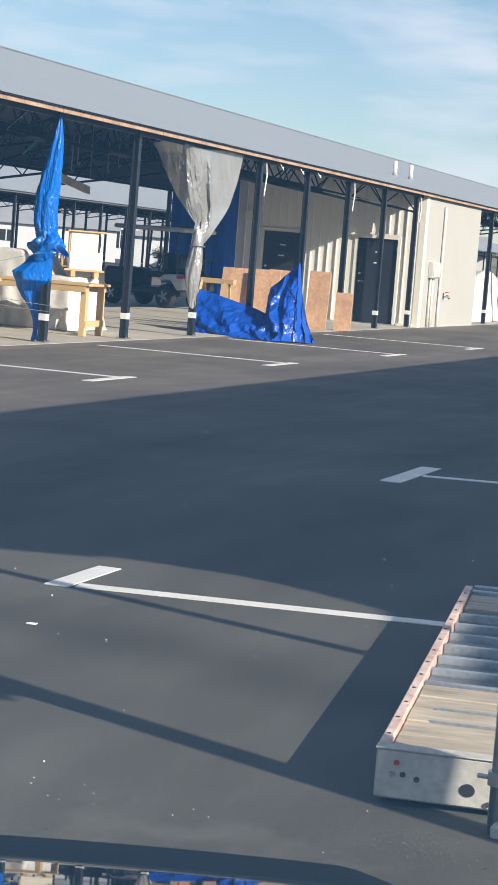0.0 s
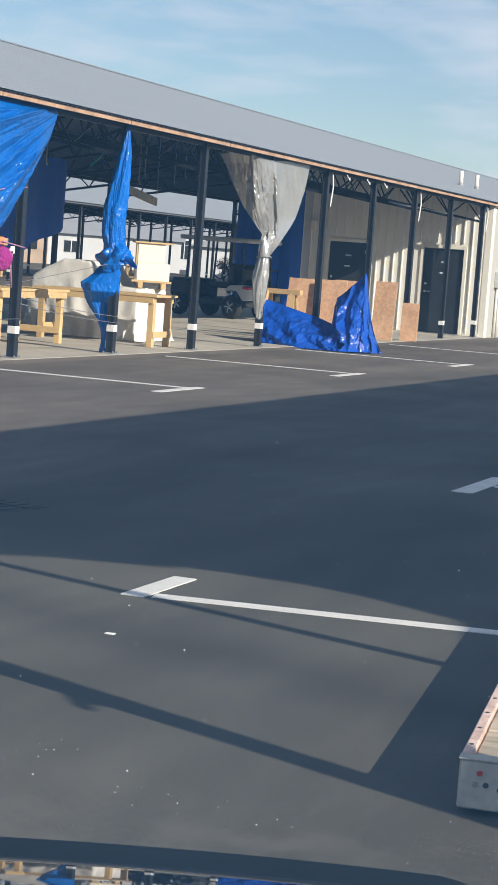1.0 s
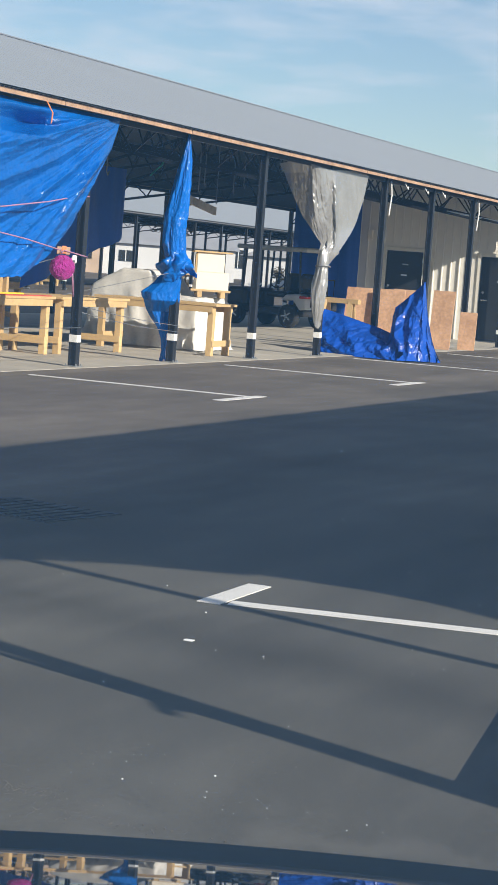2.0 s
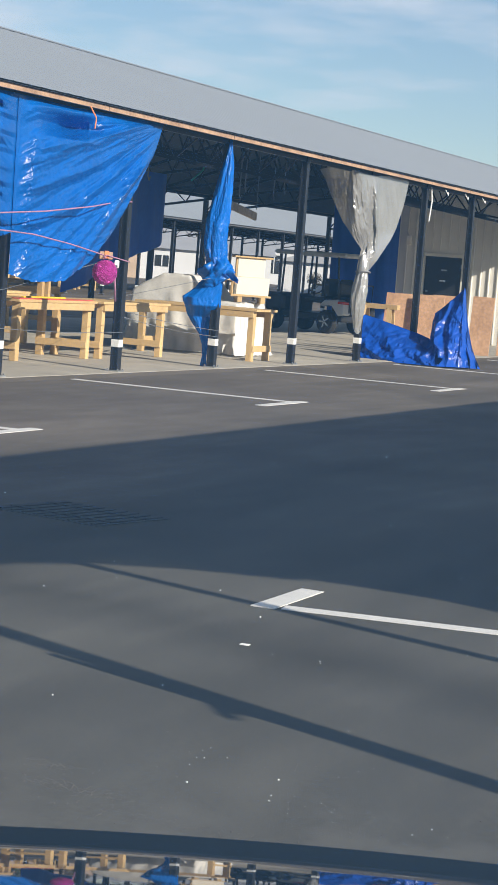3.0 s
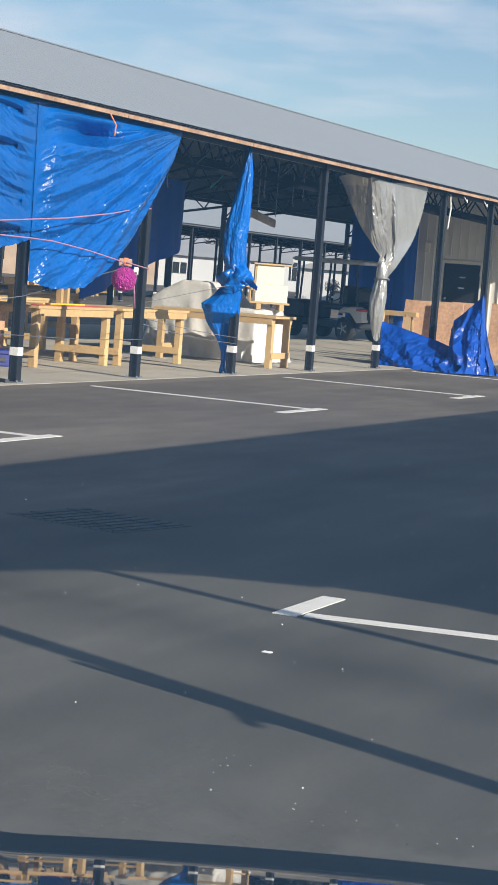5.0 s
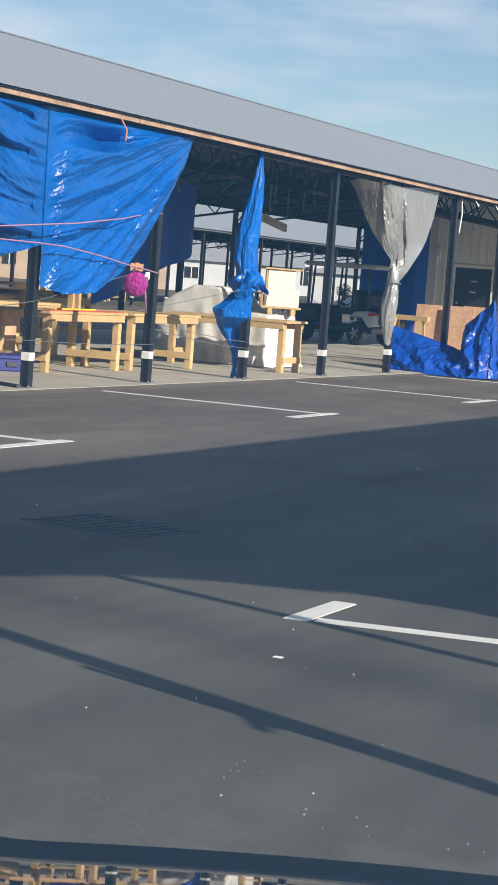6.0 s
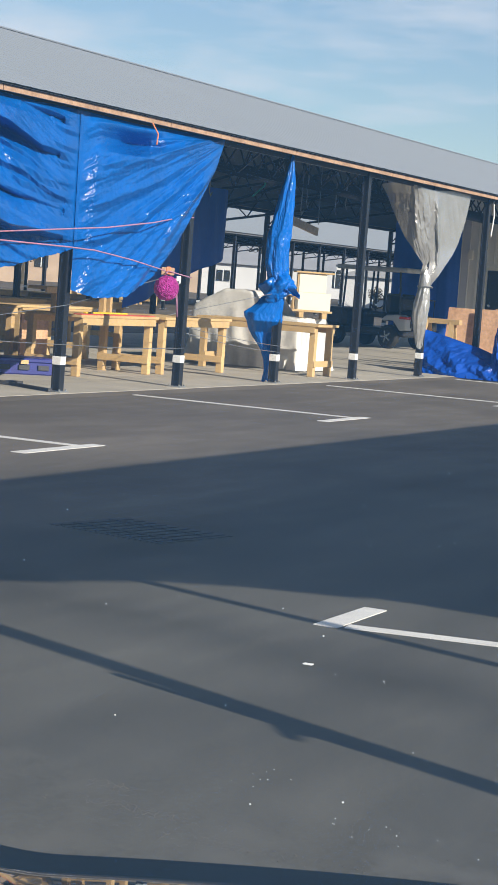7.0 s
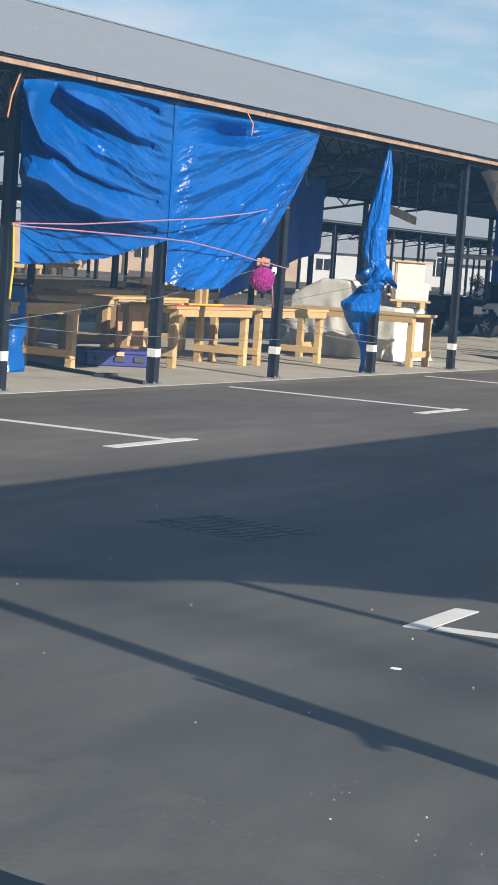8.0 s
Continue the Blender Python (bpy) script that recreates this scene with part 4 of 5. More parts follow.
for x, y, a, b in ((3.3, 1.2, 3.2, 2.45), (5.0, 2.2, 3.6, 2.5), (5.1, 2.3, 3.6, 2.5), (6.6, 2.0, 3.6, 2.6), (7.05, 2.0, 3.6, 2.72), (6.9, 0.8, 3.3, 2.8), (4.2, 1.5, 3.4, 2.6), (2.2, 2.2, 3.6, 2.6), (8.3, 0.9, 3.2, 2.6)):
    bm = rod(bmesh.new(), [(x, y, a), (x + 0.02, y, (a + b) / 2), (x, y, b), (x + 0.05, y, b - 0.06), (x + 0.09, y, b)], 0.009, 6)
    solo("hanging_hook", bm, WIRE, "wire hook on a cord under the roof", "hook", group="hooks under the roof", smooth=True)
bm = bar(bmesh.new(), (3.6, 1.5, 2.32), (4.95, 1.6, 2.19), 0.04, 0.12)
pl = solo("hanging_plank", bm, GREYWOOD, "weathered plank hung under the roof on cords", "plank")
for x in (3.7, 4.85):
    line("plank_cord", [(x, 1.55, 2.3), (x, 1.55, 3.4)], 0.006, WIRE, "thin cord holding a plank", "rope")

# ---- dark tarpaulins under the roof ----
def hung(p, q, z0, z1, seed, slope=0.0):
    def f(u, v):
        a = Vector(p).lerp(Vector(q), u)
        off = 0.05 * math.sin(u * 17 + seed) * (0.3 + v) + 0.03 * fold(u * 3, v, seed)
        d = (Vector(q) - Vector(p)).normalized()
        return a.x - d.y * off, a.y + d.x * off, lerp(z1, z0 + slope * u, v)
    return f


solo("hung_tarp", sheet(hung((4.2, 4.5, 0), (7.75, 4.5, 0), 0.75, 2.9, 2.0, 0.95), 60, 30), NAVY, "navy tarpaulin hanging under the ridge", "tarpaulin", smooth=True)
solo("hung_tarp", sheet(hung((20.15, 4.30, 0), (20.15, 5.95, 0), 0.3, 4.2, 5.0), 40, 30), NAVY, "navy tarpaulin hanging beside the room's wall", "tarpaulin", smooth=True)
solo("hung_tarp", sheet(hung((-7.2, 3.4, 0), (-4.2, 3.6, 0), 1.05, 4.0, 7.0), 50, 30), NAVY, "navy tarpaulin hanging behind the work tables", "tarpaulin", smooth=True)

# ---- the room's wall, doors and fittings ----
end_wall = bpy.data.objects["wall_room_end"]
rib_me = mesh("wall_rib", box(bmesh.new(), -0.035, 0.0, -0.014, 0.014, 0, 1, 0.005), CREAM)
for k in range(22):
    y = 0.10 + 0.205 * k
    for z0, z1 in ((0.04, 3.29),):
        if 0.36 < y < 1.56 or 2.7 < y < 3.85:
            z0 = 2.13
        r = part("wall_rib", rib_me, None, end_wall)
        r.matrix_world = Matrix.Translation((20.499, y, z0)) @ Matrix.Diagonal((1, 1, min(z1, 3.1 + 0.3 * y) - z0, 1))
base = solo("baseboard", box(bmesh.new(), 20.46, 20.5, 0.0, 0.38, 0.031, 0.09), TRIM, "cream metal base trim of the wall", "trim", "structure")


def steel_door(name, y0, y1, label, bits=True):
    d = thing(name, label, "door", (20.5, y0, 0.03), kind="structure")
    w = y1 - y0
    part("door_leaf", box(bmesh.new(), 0.02, 0.07, 0.03, w - 0.03, 0.02, 1.95, 0.004), DOOR, d)
    for a, b in ((-0.05, 0.026), (w - 0.026, w + 0.05)):
        part("door_frame", box(bmesh.new(), -0.03, 0.11, a, b, 0, 2.035, 0.004), TRIM, d, "cream steel door frame")
    part("door_head", box(bmesh.new(), -0.03, 0.11, 0.027, w - 0.027, 1.955, 2.035, 0.004), TRIM, d, "cream steel door head")
    part("sill", box(bmesh.new(), -0.06, 0.1, 0.0, w, 0, 0.016), GALV, d, "metal threshold")
    if bits:
        bm = rod(bmesh.new(), ((0.02, w - 0.12, 0.96), (-0.05, w - 0.12, 0.96)), 0.03, 10)
        rod(bm, ((-0.05, w - 0.12, 0.96), (-0.055, w - 0.25, 0.955)), 0.012, 8)
        part("door_handle", bm, CHROME, d, "brushed lever handle", smooth=True)
        part("deadbolt", rod(bmesh.new(), ((0.02, w - 0.12, 1.13), (-0.015, w - 0.12, 1.13)), 0.03, 12), CHROME, d, "round deadbolt")
        for z in (0.3, 1.0, 1.7):
            part("hinge", box(bmesh.new(), 0.0, 0.022, 0.02, 0.05, z, z + 0.1, 0.002), GALV, d, "steel hinge")
    part("sign_bar", box(bmesh.new(), 0.012, 0.02, w * 0.5 - 0.07, w * 0.5 + 0.07, 1.38, 1.41), TAPE, d, "small white sign strip")
    part("sign_bar", box(bmesh.new(), 0.012, 0.02, w * 0.5 - 0.09, w * 0.5 + 0.05, 1.63, 1.66), BOXGREY, d, "small grey sign strip")
    return d


steel_door("door_1", 0.46, 1.46, "dark steel door with lever handle in a cream frame")
steel_door("door_2", 2.8, 3.75, "dark steel door half hidden behind plywood")
fw = bpy.data.objects["wall_room_front"]
part("corner_trim", box(bmesh.new(), 20.49, 20.75, -0.125, 0.02, 0.0, EAVE - 0.03, 0.004), TRIM, fw, "cream folded corner trim")
eb = thing("electrical_box", "grey electrical box with conduit on the wall", "electrical box")
part("box_body", box(bmesh.new(), 21.15, 21.85, -0.24, -0.121, 1.17, 1.55, 0.01), BOXGREY, eb)
part("box_cover", box(bmesh.new(), 21.18, 21.82, -0.255, -0.241, 1.2, 1.52, 0.006), BOXGREY, eb)
part("side_knob", box(bmesh.new(), 21.86, 22.2, -0.22, -0.122, 1.28, 1.40, 0.01), BOXGREY, eb)
for x in (21.3, 21.55):
    part("conduit", rod(bmesh.new(), ((x, -0.16, 0.0), (x, -0.16, 1.17)), 0.03, 8), CONDUIT, eb, smooth=True)
line("downpipe", [(22.3, -0.16, 0.02), (22.3, -0.16, 2.86)], 0.035, CONDUIT, "thin painted pipe running up the wall", "pipe")
tap = thing("wall_tap", "metal wall tap with hose fitting on the wall", "tap", (22.9, -0.12, 0.76))
part("tap_body", rod(bmesh.new(), ((0, 0, 0), (0, -0.12, 0), (0, -0.16, -0.06)), 0.03, 8), CHROME, tap, smooth=True)
part("tap_plate", rod(bmesh.new(), ((0, 0.0, 0), (0, -0.015, 0)), 0.09, 12), CHROME, tap)
part("tap_wheel", rod(bmesh.new(), ((0, -0.1, 0.08), (0, -0.1, 0.1)), 0.05, 10), LAMP, tap, "small wheel handle")
bm = box(bmesh.new(), 20.38, 20.47, 4.08, 4.2, 2.2, 2.42, 0.01)
solo("alarm_box", bm, WHITEBOARD, "small white box fixed high on the wall", "alarm box")
wl = thing("wall_lamp", "white twin spot lamp on the wall", "lamp", (20.45, 4.7, 2.46))
part("lamp_base", box(bmesh.new(), -0.06, 0, -0.06, 0.06, -0.04, 0.04, 0.01), WHITEBOARD, wl)
for y in (-0.09, 0.09):
    part("lamp_head", rod(bmesh.new(), ((-0.05, y * 0.5, 0), (-0.13, y, -0.02)), [0.03, 0.055], 10), WHITEBOARD, wl, smooth=True)
for x in (21.65, 23.2):
    z0 = roof_z(1.0)
    vp = thing("roof_vent", "short white vent pipe standing on the roof", "vent pipe", (x, 1.0, z0), group="vent pipes on the roof")
    part("vent_pipe", rod(bmesh.new(), ((0, 0, 0), (0, 0, 0.36)), 0.05, 10), WHITEBOARD, vp, smooth=True)
    part("vent_collar", rod(bmesh.new(), ((0, 0, 0.0), (0, 0, 0.09)), [0.075, 0.055], 10), GREYROOF, vp, "dark flashing collar", smooth=True)
for i in (3, 5, 7):
    line("cable_drop", [(i * PITCH + 0.08, -0.08, 3.0), (i * PITCH + 0.1, -0.1, 2.75), (i * PITCH + 0.07, -0.08, 2.4)], 0.014, TAPE, "white cable hanging down a post", "cable")
for x in (9.2, 10.4, 11.5):
    line("eave_hook", [(x, -0.15, 3.0), (x + 0.05, -0.2, 2.9), (x + 0.1, -0.18, 2.95)], 0.01, TAPE, "white cord end hanging at the eave", "rope")
line("truss_pipe", [(14.5, 0.6, 2.75), (19.5, 0.6, 2.75)], 0.02, TAPE, "white pipe running under the trusses", "pipe")

# ---- golf cart ----
gc = thing("golf_cart", "white and black golf cart parked in the shade", "golf cart", (19.0, 5.72, 0.03), 72)
bm = box(bmesh.new(), -1.15, 1.1, -0.55, 0.55, 0.28, 0.45, 0.04)
part("chassis", bm, SEAT, gc)


def fender(s):
    bm = bmesh.new()
    pts = [(-1.2, 0.45), (-1.18, 0.70), (-1.0, 0.79), (-0.62, 0.76), (-0.48, 0.64), (-0.58, 0.61), (-0.68, 0.67), (-0.85, 0.66), (-1.0, 0.5), (-1.02, 0.42)]
    a = [bm.verts.new((x, s * 0.34, z)) for x, z in pts]
    b = [bm.verts.new((x, s * 0.60, z)) for x, z in pts]
    bm.faces.new(a)
    bm.faces.new(b)
    for i in range(len(pts)):
        bm.faces.new((a[i], a[i - 1], b[i - 1], b[i]))
    bmesh.ops.bevel(bm, geom=bm.edges[:], offset=0.02, segments=1, affect="EDGES")
    return bm


for s in (1, -1):
    # the second fender gets the black material, its shade put in as colour
    f = part("fender", fender(s), CARTWHITE if s > 0 else SEAT, gc, "white plastic rear fender" if s > 0 else "")
    part("tail_light", box(bmesh.new(), -1.2, -1.02, s * 0.5 - 0.09, s * 0.5 + 0.12, 0.69, 0.75, 0.01), LAMP, f, "red tail light")
    part("front_body", box(bmesh.new(), 0.6, 1.2, s * 0.3 - 0.28, s * 0.3 + 0.28, 0.4, 0.85, 0.08), SEAT, gc)
    for x, r in ((-0.72, 0.27), (0.85, 0.25)):
        w = part("wheel", rod(bmesh.new(), ((x, s * 0.46, r), (x, s * 0.50, r), (x, s * 0.62, r), (x, s * 0.66, r)), [r * 0.88, r, r, r * 0.86], 24), RUBBER, gc, "black tyre", smooth=False)
        part("rim", rod(bmesh.new(), ((x, s * 0.60, r), (x, s * 0.672, r)), r * 0.55, 16), SEAT, w)
        for k in range(5):
            a = k * math.tau / 5
            part("spoke", bar(bmesh.new(), (x, s * 0.678, r), (x + r * 0.52 * math.cos(a), s * 0.678, r + r * 0.52 * math.sin(a)), 0.035, 0.012, (0, 1, 0)), CHROME, w)
    for x in (-0.95, 0.75):
        part("roof_strut", bar(bmesh.new(), (x, s * 0.5, 0.75), (x - 0.05 if x > 0 else x + 0.08, s * 0.5, 1.78), 0.035), BLACK, gc)
    part("seat_back", box(bmesh.new(), -0.62, -0.48, s * 0.27 - 0.25, s * 0.27 + 0.25, 0.8, 1.25, 0.06), SEAT, gc)
    part("rear_seat_back", box(bmesh.new(), -0.98, -0.86, s * 0.27 - 0.25, s * 0.27 + 0.25, 0.85, 1.2, 0.06), SEAT, gc)
part("seat", box(bmesh.new(), -0.55, 0.05, -0.52, 0.52, 0.68, 0.82, 0.05), SEAT, gc)
part("rear_box", box(bmesh.new(), -1.15, -0.6, -0.33, 0.33, 0.45, 0.84, 0.05), SEAT, gc)
part("cart_roof", box(bmesh.new(), -1.15, 0.95, -0.6, 0.6, 1.74, 1.84, 0.03), BOXGREY, gc, "grey moulded roof")
part("steering_wheel", rod(bmesh.new(), [(0.35 + 0.08 * math.cos(a), -0.27 + 0.17 * math.cos(a), 1.05 + 0.17 * math.sin(a)) for a in (k * math.tau / 16 for k in range(17))], 0.014, 6), SEAT, gc, smooth=True)
part("grab_rail", rod(bmesh.new(), ((-1.2, -0.4, 0.5), (-1.22, -0.4, 1.15), (-1.22, 0.4, 1.15), (-1.2, 0.4, 0.5)), 0.016, 6), BLACK, gc)

# ---- the timber and steel deck section in front ----
dk = thing("loading_ramp", "low ramp with timber and steel slats and pale end board", "ramp", (-19.04, -9.575, 0), 7.5)
dk.scale = (1, 1, 0.86)
L, W = 2.8, 0.8
bm = box(bmesh.new(), 0, 0.05, -W, 0, 0.02, 0.172, 0.006)
endb = part("end_board", bm, PALE, dk, "worn pale painted end board")
part("board_hole", rod(bmesh.new(), ((-0.002, -0.243, 0.075), (0.02, -0.243, 0.075)), 0.020, 20), RUBBER, endb, "round dark hole")
for y, z, m in ((-0.055, 0.135, LAMP), (-0.045, 0.10, CHROME), (-0.073, 0.10, IRON), (-0.11, 0.09, IRON), (-0.30, 0.04, IRON)):
    part("bolt", rod(bmesh.new(), ((-0.006, y, z), (0.01, y, z)), 0.008, 8), m, endb)
part("edge_strip", box(bmesh.new(), -0.004, 0.055, -W, 0.003, 0.1725, 0.178, 0.002), PALE, dk)
rail = part("side_rail", box(bmesh.new(), 0.056, L, -0.03, 0.0, 0.02, 0.182, 0.003), RAILRED, dk, "faded red side rail")
for k in range(13):
    x = 0.14 + k * 0.205
    part("rail_bolt", rod(bmesh.new(), ((x, -0.015, 0.176), (x, -0.015, 0.185)), 0.006, 6), IRON, rail)
part("far_rail", box(bmesh.new(), 0.056, L, -W, -W + 0.05, 0.02, 0.205, 0.003), RAILRED, dk, "faded red side rail")
for k in range(5):
    x = 0.06 + k * 0.165
    part("deck_board", box(bmesh.new(), x, x + 0.158, -W + 0.055, -0.033, 0.13, 0.168 - 0.003 * (k % 2), 0.004), GREYWOOD, dk)
for k in range(2):
    x = 2.35 + k * 0.165
    part("deck_board", box(bmesh.new(), x, x + 0.158, -W + 0.055, -0.033, 0.13, 0.166, 0.004), GREYWOOD, dk)
for k in range(2):
    part("deck_seam", box(bmesh.new(), 0.39 + k * 0.165, 0.40 + k * 0.165, -W + 0.07, -0.1, 0.16, 0.172, 0.001), STEELGREY, dk, "grey steel seam strip")
for k in range(7):
    x = 0.90 + k * 0.21
    part("steel_slat", box(bmesh.new(), x, x + 0.022, -W + 0.055, -0.033, 0.10, 0.176, 0.003), STEELGREY, dk, "grey steel cross slat")
    part("slat_floor", box(bmesh.new(), x + 0.024, x + 0.207, -W + 0.055, -0.033, 0.09, 0.150 - 0.004 * (k % 3), 0.003), FLOORSTEEL, dk)
for k in range(2):
    x = 2.70 + k * 0.12
    part("steel_slat", box(bmesh.new(), x, x + 0.04, -W + 0.055, -0.033, 0.10, 0.178, 0.003), STEELGREY, dk, "grey steel cross slat")
up = thing("steel_upright", "galvanised steel pipe upright with a clamp beside the ramp", "pipe", (-19.135, -9.915, 0))
part("pipe", rod(bmesh.new(), ((0, 0, 0.0), (0, 0, 1.3)), 0.017, 12), GALV, up, smooth=True)
part("clamp", rod(bmesh.new(), ((0, 0, 0.125), (0, 0, 0.16)), 0.026, 10), GALV, up, "steel pipe clamp")
part("clamp_bolt", rod(bmesh.new(), ((0, 0.02, 0.142), (-0.01, 0.05, 0.145)), 0.007, 6), GALV, up)
part("foot_block", box(bmesh.new(), -0.05, 0.05, -0.08, 0.0, -0.005, 0.035, 0.008), PALE, up, "worn pale foot block")

# ---- things on the asphalt ----
bm = bmesh.new()
box(bm, -17.45, -17.425, -7.88, -7.845, 0.0, 0.003)
solo("paper_scrap", bm, CHIP, "small white scrap lying on the asphalt", "litter")
rng = random.Random(4)
bm = bmesh.new()
for k in range(110):
    x, y = rng.uniform(-20.2, -9), rng.uniform(-9.9, -4.2)
    s = rng.uniform(0.002, 0.0045) * (1.6 if rng.random() < 0.1 else 1)
    m = pose(x, y, s * 0.3, rng.uniform(0, 90), rng.uniform(0, 90), rng.uniform(0, 90)) @ Matrix.Scale(s, 4)
    bmesh.ops.create_cube(bm, size=1, matrix=m)
for cx, cy, wx, wy, k in ((-19.05, -8.38, 0.12, 0.05, 9), (-19.38, -8.95, 0.05, 0.14, 16), (-17.3, -8.6, 0.3, 0.3, 7)):
    for i in range(k):
        s = rng.uniform(0.0010, 0.0026)
        m = pose(rng.gauss(cx, wx), rng.gauss(cy, wy), s * 0.3, rng.uniform(0, 90), rng.uniform(0, 90), rng.uniform(0, 90)) @ Matrix.Scale(s, 4)
        bmesh.ops.create_cube(bm, size=1, matrix=m)
solo("grit", bm, CHIP, "pale grit scattered on the asphalt", "grit", "stuff")
bm = bmesh.new()
for cx, cy, wx, wy, k in ((-19.60, -8.30, 0.03, 0.12, 190), (-19.43, -8.15, 0.03, 0.06, 60), (-19.75, -8.6, 0.04, 0.2, 120), (-19.2, -8.6, 0.25, 0.35, 60), (-19.30, -9.72, 0.05, 0.09, 120), (-19.42, -9.86, 0.04, 0.10, 80)):
    for i in range(k):
        s = rng.uniform(0.0012, 0.0034)
        m = pose(rng.gauss(cx, wx), rng.gauss(cy, wy), s * 0.25, rng.uniform(0, 90), rng.uniform(0, 90), rng.uniform(0, 90)) @ Matrix.Scale(s, 4)
        bmesh.ops.create_cube(bm, size=1, matrix=m)
solo("gravel", bm, GRAVEL, "dark loose gravel gathered on the asphalt", "gravel", "stuff")
dr = thing("drain_grate", "iron drain grate set in the asphalt", "drain grate", (-14.67, -5.72, 0.0), -12)
part("grate_frame", box(bmesh.new(), -0.32, 0.32, -0.38, 0.38, -0.02, 0.003), GRATE, dr)
for k in range(9):
    part("grate_bar", box(bmesh.new(), -0.29, 0.29, -0.345 + k * 0.08, -0.315 + k * 0.08, 0.002, 0.008), GRATE, dr)
for x in (-0.15, 0.15):
    part("grate_bar", box(bmesh.new(), x - 0.012, x + 0.012, -0.35, 0.35, 0.003, 0.010), GRATE, dr)

# ---- the car that the view is from ----
car = thing("car", "dark car with a glossy bonnet", "car", (-24.1, -10.62, 0), 23)
EDGE = 2.76


def bonnet(u, v):
    # v runs back from the front edge; the surface turns down at the edge
    y = lerp(-0.80, 1.15, u)
    q = (v ** 2) * 1.5
    slope = [(0.0, 65), (0.015, 13.2), (0.27, 11.2), (0.34, 9.2), (0.55, 8.3), (0.8, 7.4), (1.6, 5.0)]
    z = 0.0
    for (a, s), (b, s2) in zip(slope, slope[1:]):
        e = min(q, b)
        if e <= a:
            break
        m = lerp(s, s2, (e - a) / (b - a))
        z += (e - a) * math.tan(radians((s + m) / 2))
    droop = 0.35 * max(0, -0.58 - y) ** 1.3
    x = EDGE - q - 0.18 * y * y - 0.4 * max(0, -0.60 - y)
    return x, y, 0.56 + z - droop + 1.2 * min(0.22, max(0, y - 0.33)) ** 2


part("bonnet", sheet(lambda u, v: bonnet(u, 0.44 + 0.56 * v), 90, 110), CARPAINT, car, "dark glossy bonnet", smooth=True)
# the dark reflected band is put in as colour here
part("bonnet_edge", sheet(lambda u, v: bonnet(u, 0.44 * v), 90, 60), DARKREFLECTION, car, "front edge of the bonnet, dark reflection as colour", smooth=True)
part("front_body", box(bmesh.new(), 0.9, EDGE - 0.05, -0.66, 1.1, 0.22, 0.54, 0.05), CARPAINT, car)
for y in (-0.55, 1.0):
    part("wheel", rod(bmesh.new(), ((1.6, y - 0.1, 0.3), (1.6, y + 0.1, 0.3)), 0.3, 24), RUBBER, car, "black tyre")
# bluish haze over the whole view, painted as a thin diffuse layer
HAZE = bpy.data.materials.new("windscreen with painted haze")
HAZE.use_nodes = True
hn = HAZE.node_tree.nodes
hd, ht, hm = hn.new("ShaderNodeBsdfDiffuse"), hn.new("ShaderNodeBsdfTransparent"), hn.new("ShaderNodeMixShader")
hd.inputs["Color"].default_value = (0.165, 0.48, 1.0, 1)
hs, hr, hc = hn.new("ShaderNodeTexNoise"), hn.new("ShaderNodeMapRange"), hn.new("ShaderNodeTexCoord")
hs.inputs["Scale"].default_value = 9.0
hr.inputs["To Min"].default_value, hr.inputs["To Max"].default_value = 0.042, 0.062
HAZE.node_tree.links.new(hc.outputs["Object"], hs.inputs["Vector"])
HAZE.node_tree.links.new(hs.outputs["Fac"], hr.inputs["Value"])
HAZE.node_tree.links.new(hr.outputs[0], hm.inputs[0])
HAZE.node_tree.links.new(ht.outputs[0], hm.inputs[1])
HAZE.node_tree.links.new(hd.outputs[0], hm.inputs[2])
HAZE.node_tree.links.new(hm.outputs[0], hn["Material Output"].inputs["Surface"])
bm = bmesh.new()
bm.faces.new([bm.verts.new(p) for p in ((0.95, -0.75, 0.72), (0.95, 1.05, 0.72), (0.55, 1.0, 1.75), (0.55, -0.7, 1.75))])
part("windscreen", bm, HAZE, car, "windscreen pane carrying a painted bluish haze").visible_shadow = False

# ---- the distance ----
def far_house(az, dist, width, depth, h, roof_h, wall, turn=0.0, windows=0, label="low white building far behind the sheds"):
    a = radians(az)
    x, y = -24.2 + dist * math.cos(a), -10.6 + dist * math.sin(a)
    hs = thing("far_building", label, "building", (x, y, 0), az + turn)
    w = part("wall", box(bmesh.new(), -depth / 2, depth / 2, -width / 2, width / 2, 0, h), wall, hs)
    bm = bmesh.new()
    pr = [(-depth / 2 - 0.3, h), (0, h + roof_h), (depth / 2 + 0.3, h)]
    va = [bm.verts.new((p, -width / 2 - 0.3, z)) for p, z in pr]
    vb = [bm.verts.new((p, width / 2 + 0.3, z)) for p, z in pr]
    bm.faces.new(va)
    bm.faces.new(vb)
    for i in range(3):
        bm.faces.new((va[i], va[i - 1], vb[i - 1], vb[i]))
    part("roof", bm, GREYROOF, hs)
    for k in range(windows):
        yy = -width / 2 + (k + 0.5) * width / windows
        wd = part("window", box(bmesh.new(), -depth / 2 - 0.05, -depth / 2 + 0.02, yy - 0.5, yy + 0.5, 1.0, h - 0.5), DARKGLASS, hs)
        part("frame", box(bmesh.new(), -depth / 2 - 0.08, -depth / 2 - 0.051, yy - 0.04, yy + 0.04, 1.0, h - 0.5), WHITEWALL, wd)
    return hs


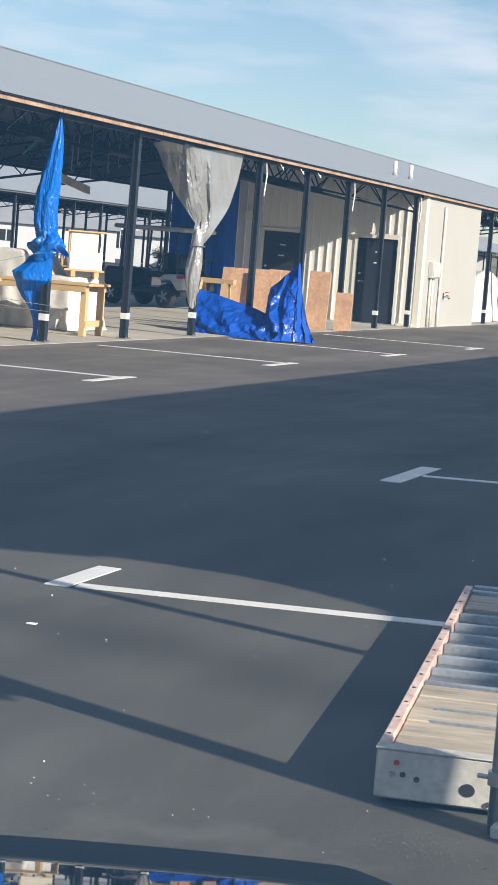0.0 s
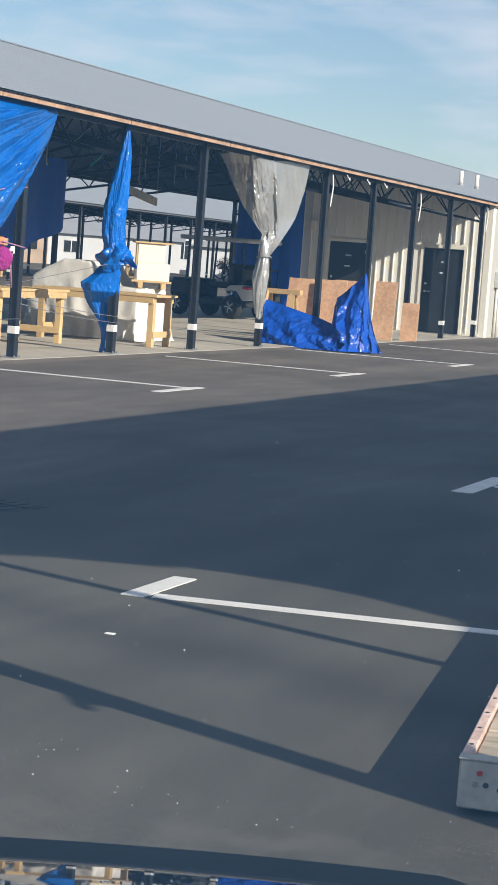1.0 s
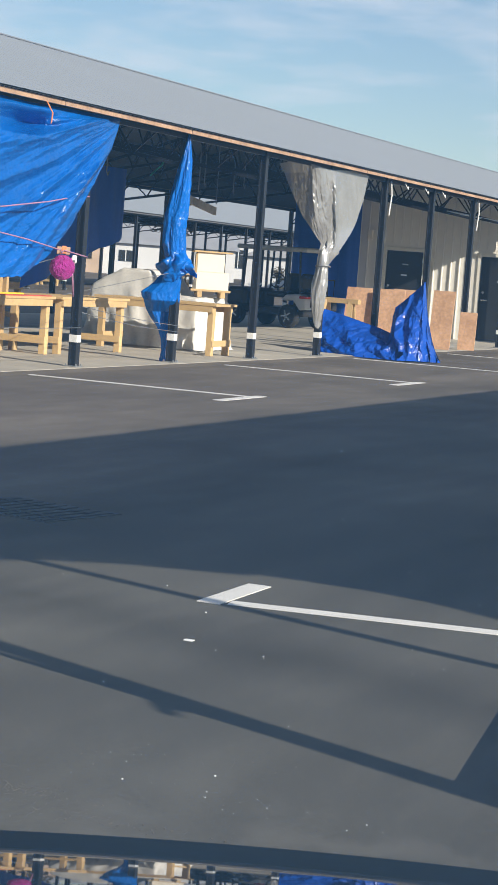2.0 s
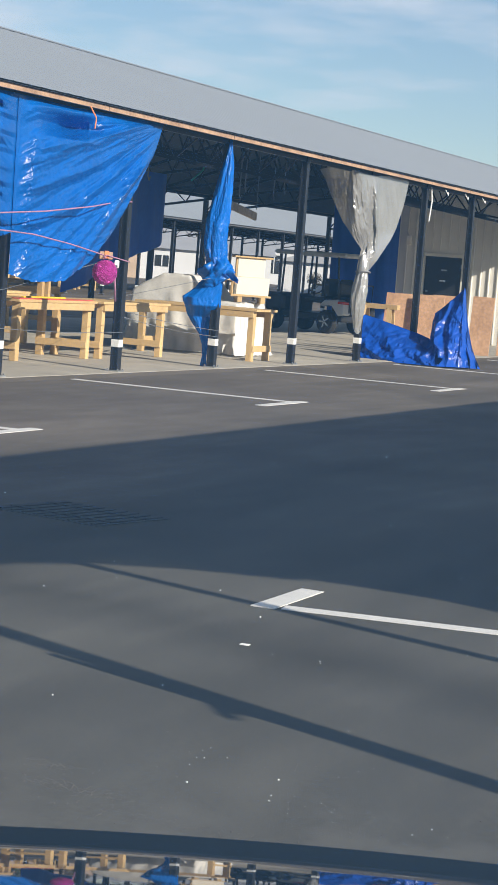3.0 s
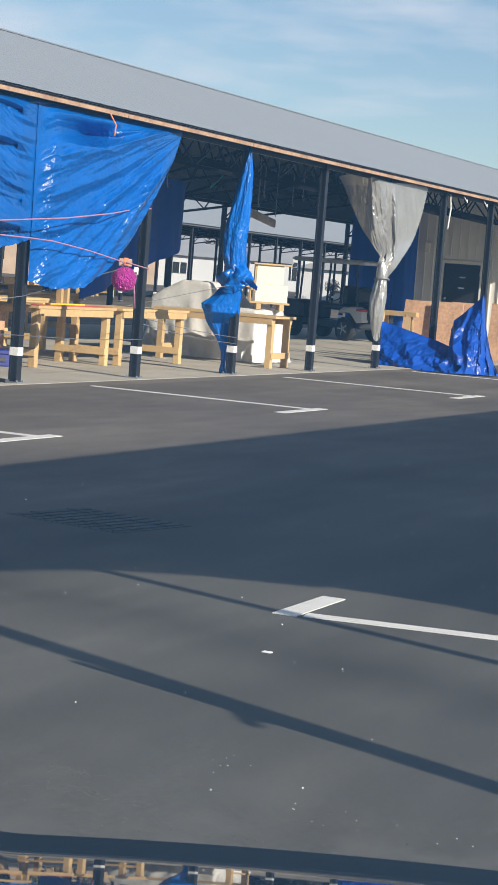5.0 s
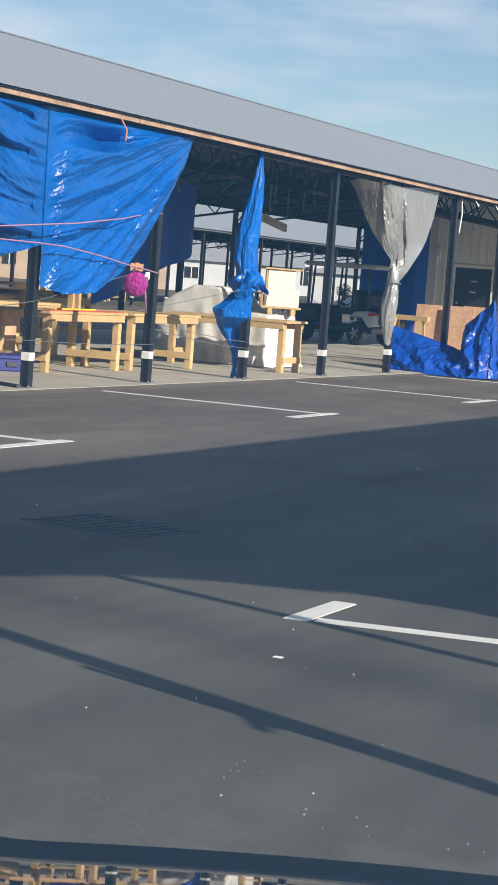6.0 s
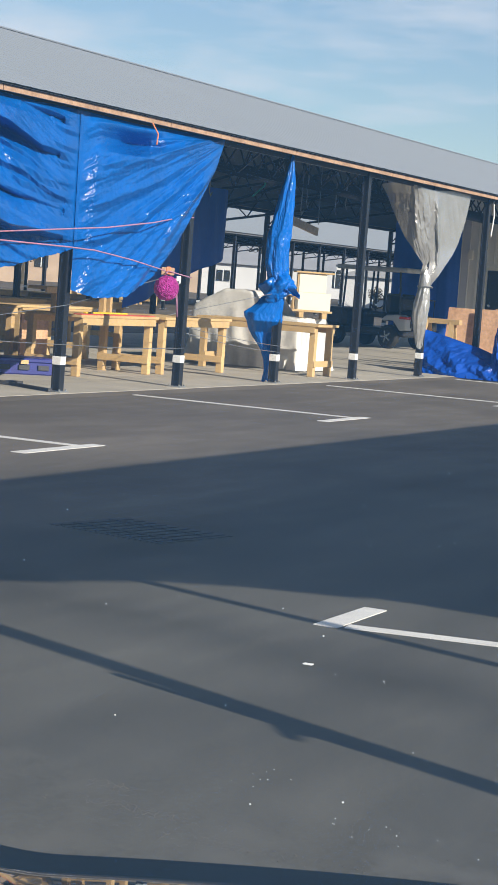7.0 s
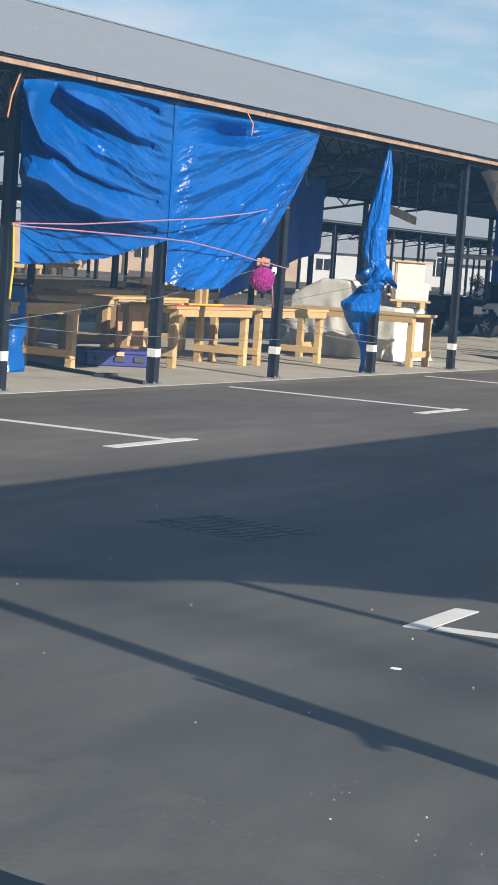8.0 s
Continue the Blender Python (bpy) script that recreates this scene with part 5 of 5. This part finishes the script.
far_house(25.3, 150, 16, 8, 2.3, 1.0, WHITEWALL, 0, 5)
far_house(20.4, 135, 6, 7, 2.0, 1.2, WHITEWALL, 90, 0)
far_house(18.8, 150, 9, 7, 2.6, 1.4, WHITEWALL, 0, 3)
far_house(29.5, 150, 18, 9, 2.8, 1.2, BRICKTAN, 0, 7, "tan brick building far behind the sheds")
far_house(34.5, 130, 16, 9, 2.8, 1.2, BRICKTAN, 0, 7, "tan brick building far behind the sheds")
far_house(22.6, 190, 20, 9, 3.2, 1.4, WHITEWALL, 0, 6)
far_house(14.0, 170, 14, 9, 3.0, 1.4, WHITEWALL, 0, 4)


def ridge(dist, h, seed):
    def f(u, v):
        a = radians(lerp(-15, 75, u))
        z = (h * (0.65 + 0.5 * noise.noise(Vector((u * 7, seed, 0))) + 0.14 * noise.noise(Vector((u * 60, seed, 3))) + 0.08 * noise.noise(Vector((u * 260, seed, 5))))) * min(1, v * 1.0)
        d = dist + 60 * v
        return -24 + d * math.cos(a), -10 + d * math.sin(a), z - 0.2
    return f


solo("hills", sheet(ridge(420, 13, 1.0), 500, 6), HILL, "low brown winter hills on the horizon", "hill", "structure")


def bush(az, dist, h, mat, seed):
    """A rounded tree: a trunk, limbs and many small leaf clumps."""
    r = random.Random(seed)
    a = radians(az)
    t = thing("tree", "small dark evergreen tree far behind the sheds" if mat is LEAF else "bare winter tree far behind the sheds", "tree", (-24.2 + dist * math.cos(a), -10.6 + dist * math.sin(a), 0), group="far trees")
    bm = rod(bmesh.new(), ((0, 0, 0), (0.05, 0, h * 0.4), (0.0, 0.1, h * 0.8)), [0.16, 0.11, 0.04], 6)
    for k in range(7):
        b = r.uniform(0, math.tau)
        z = h * r.uniform(0.3, 0.6)
        rod(bm, ((0, 0, z), (math.cos(b) * h * 0.25, math.sin(b) * h * 0.25, z + h * 0.25)), [0.06, 0.015], 5)
    part("trunk", bm, TREE, t)
    bm = bmesh.new()
    for k in range(420):
        d = Vector((r.gauss(0, 1), r.gauss(0, 1), r.gauss(0, 1))).normalized() * (r.random() ** 0.4)
        c = Vector((d.x * h * 0.34, d.y * h * 0.34, h * 0.62 + d.z * h * 0.36))
        s = h * r.uniform(0.02, 0.055)
        v = [bm.verts.new(c + Vector((r.uniform(-1, 1), r.uniform(-1, 1), r.uniform(-1, 1))) * s) for _ in range(4)]
        for q in ((0, 1, 2), (0, 2, 3), (0, 1, 3)):
            bm.faces.new([v[i] for i in q])
    part("crown", bm, mat, t)
    return t


for k, (az, d, h, m) in enumerate(((20.9, 130, 1.5, TREE), (26.8, 135, 5.0, TREE), (24.0, 160, 5.5, TREE), (31.0, 120, 5.0, TREE), (33.0, 95, 4.5, LEAF), (19.6, 160, 5.5, TREE), (13.2, 120, 4.5, TREE), (28.0, 105, 3.5, LEAF))):
    bush(az, d, h, m, k)
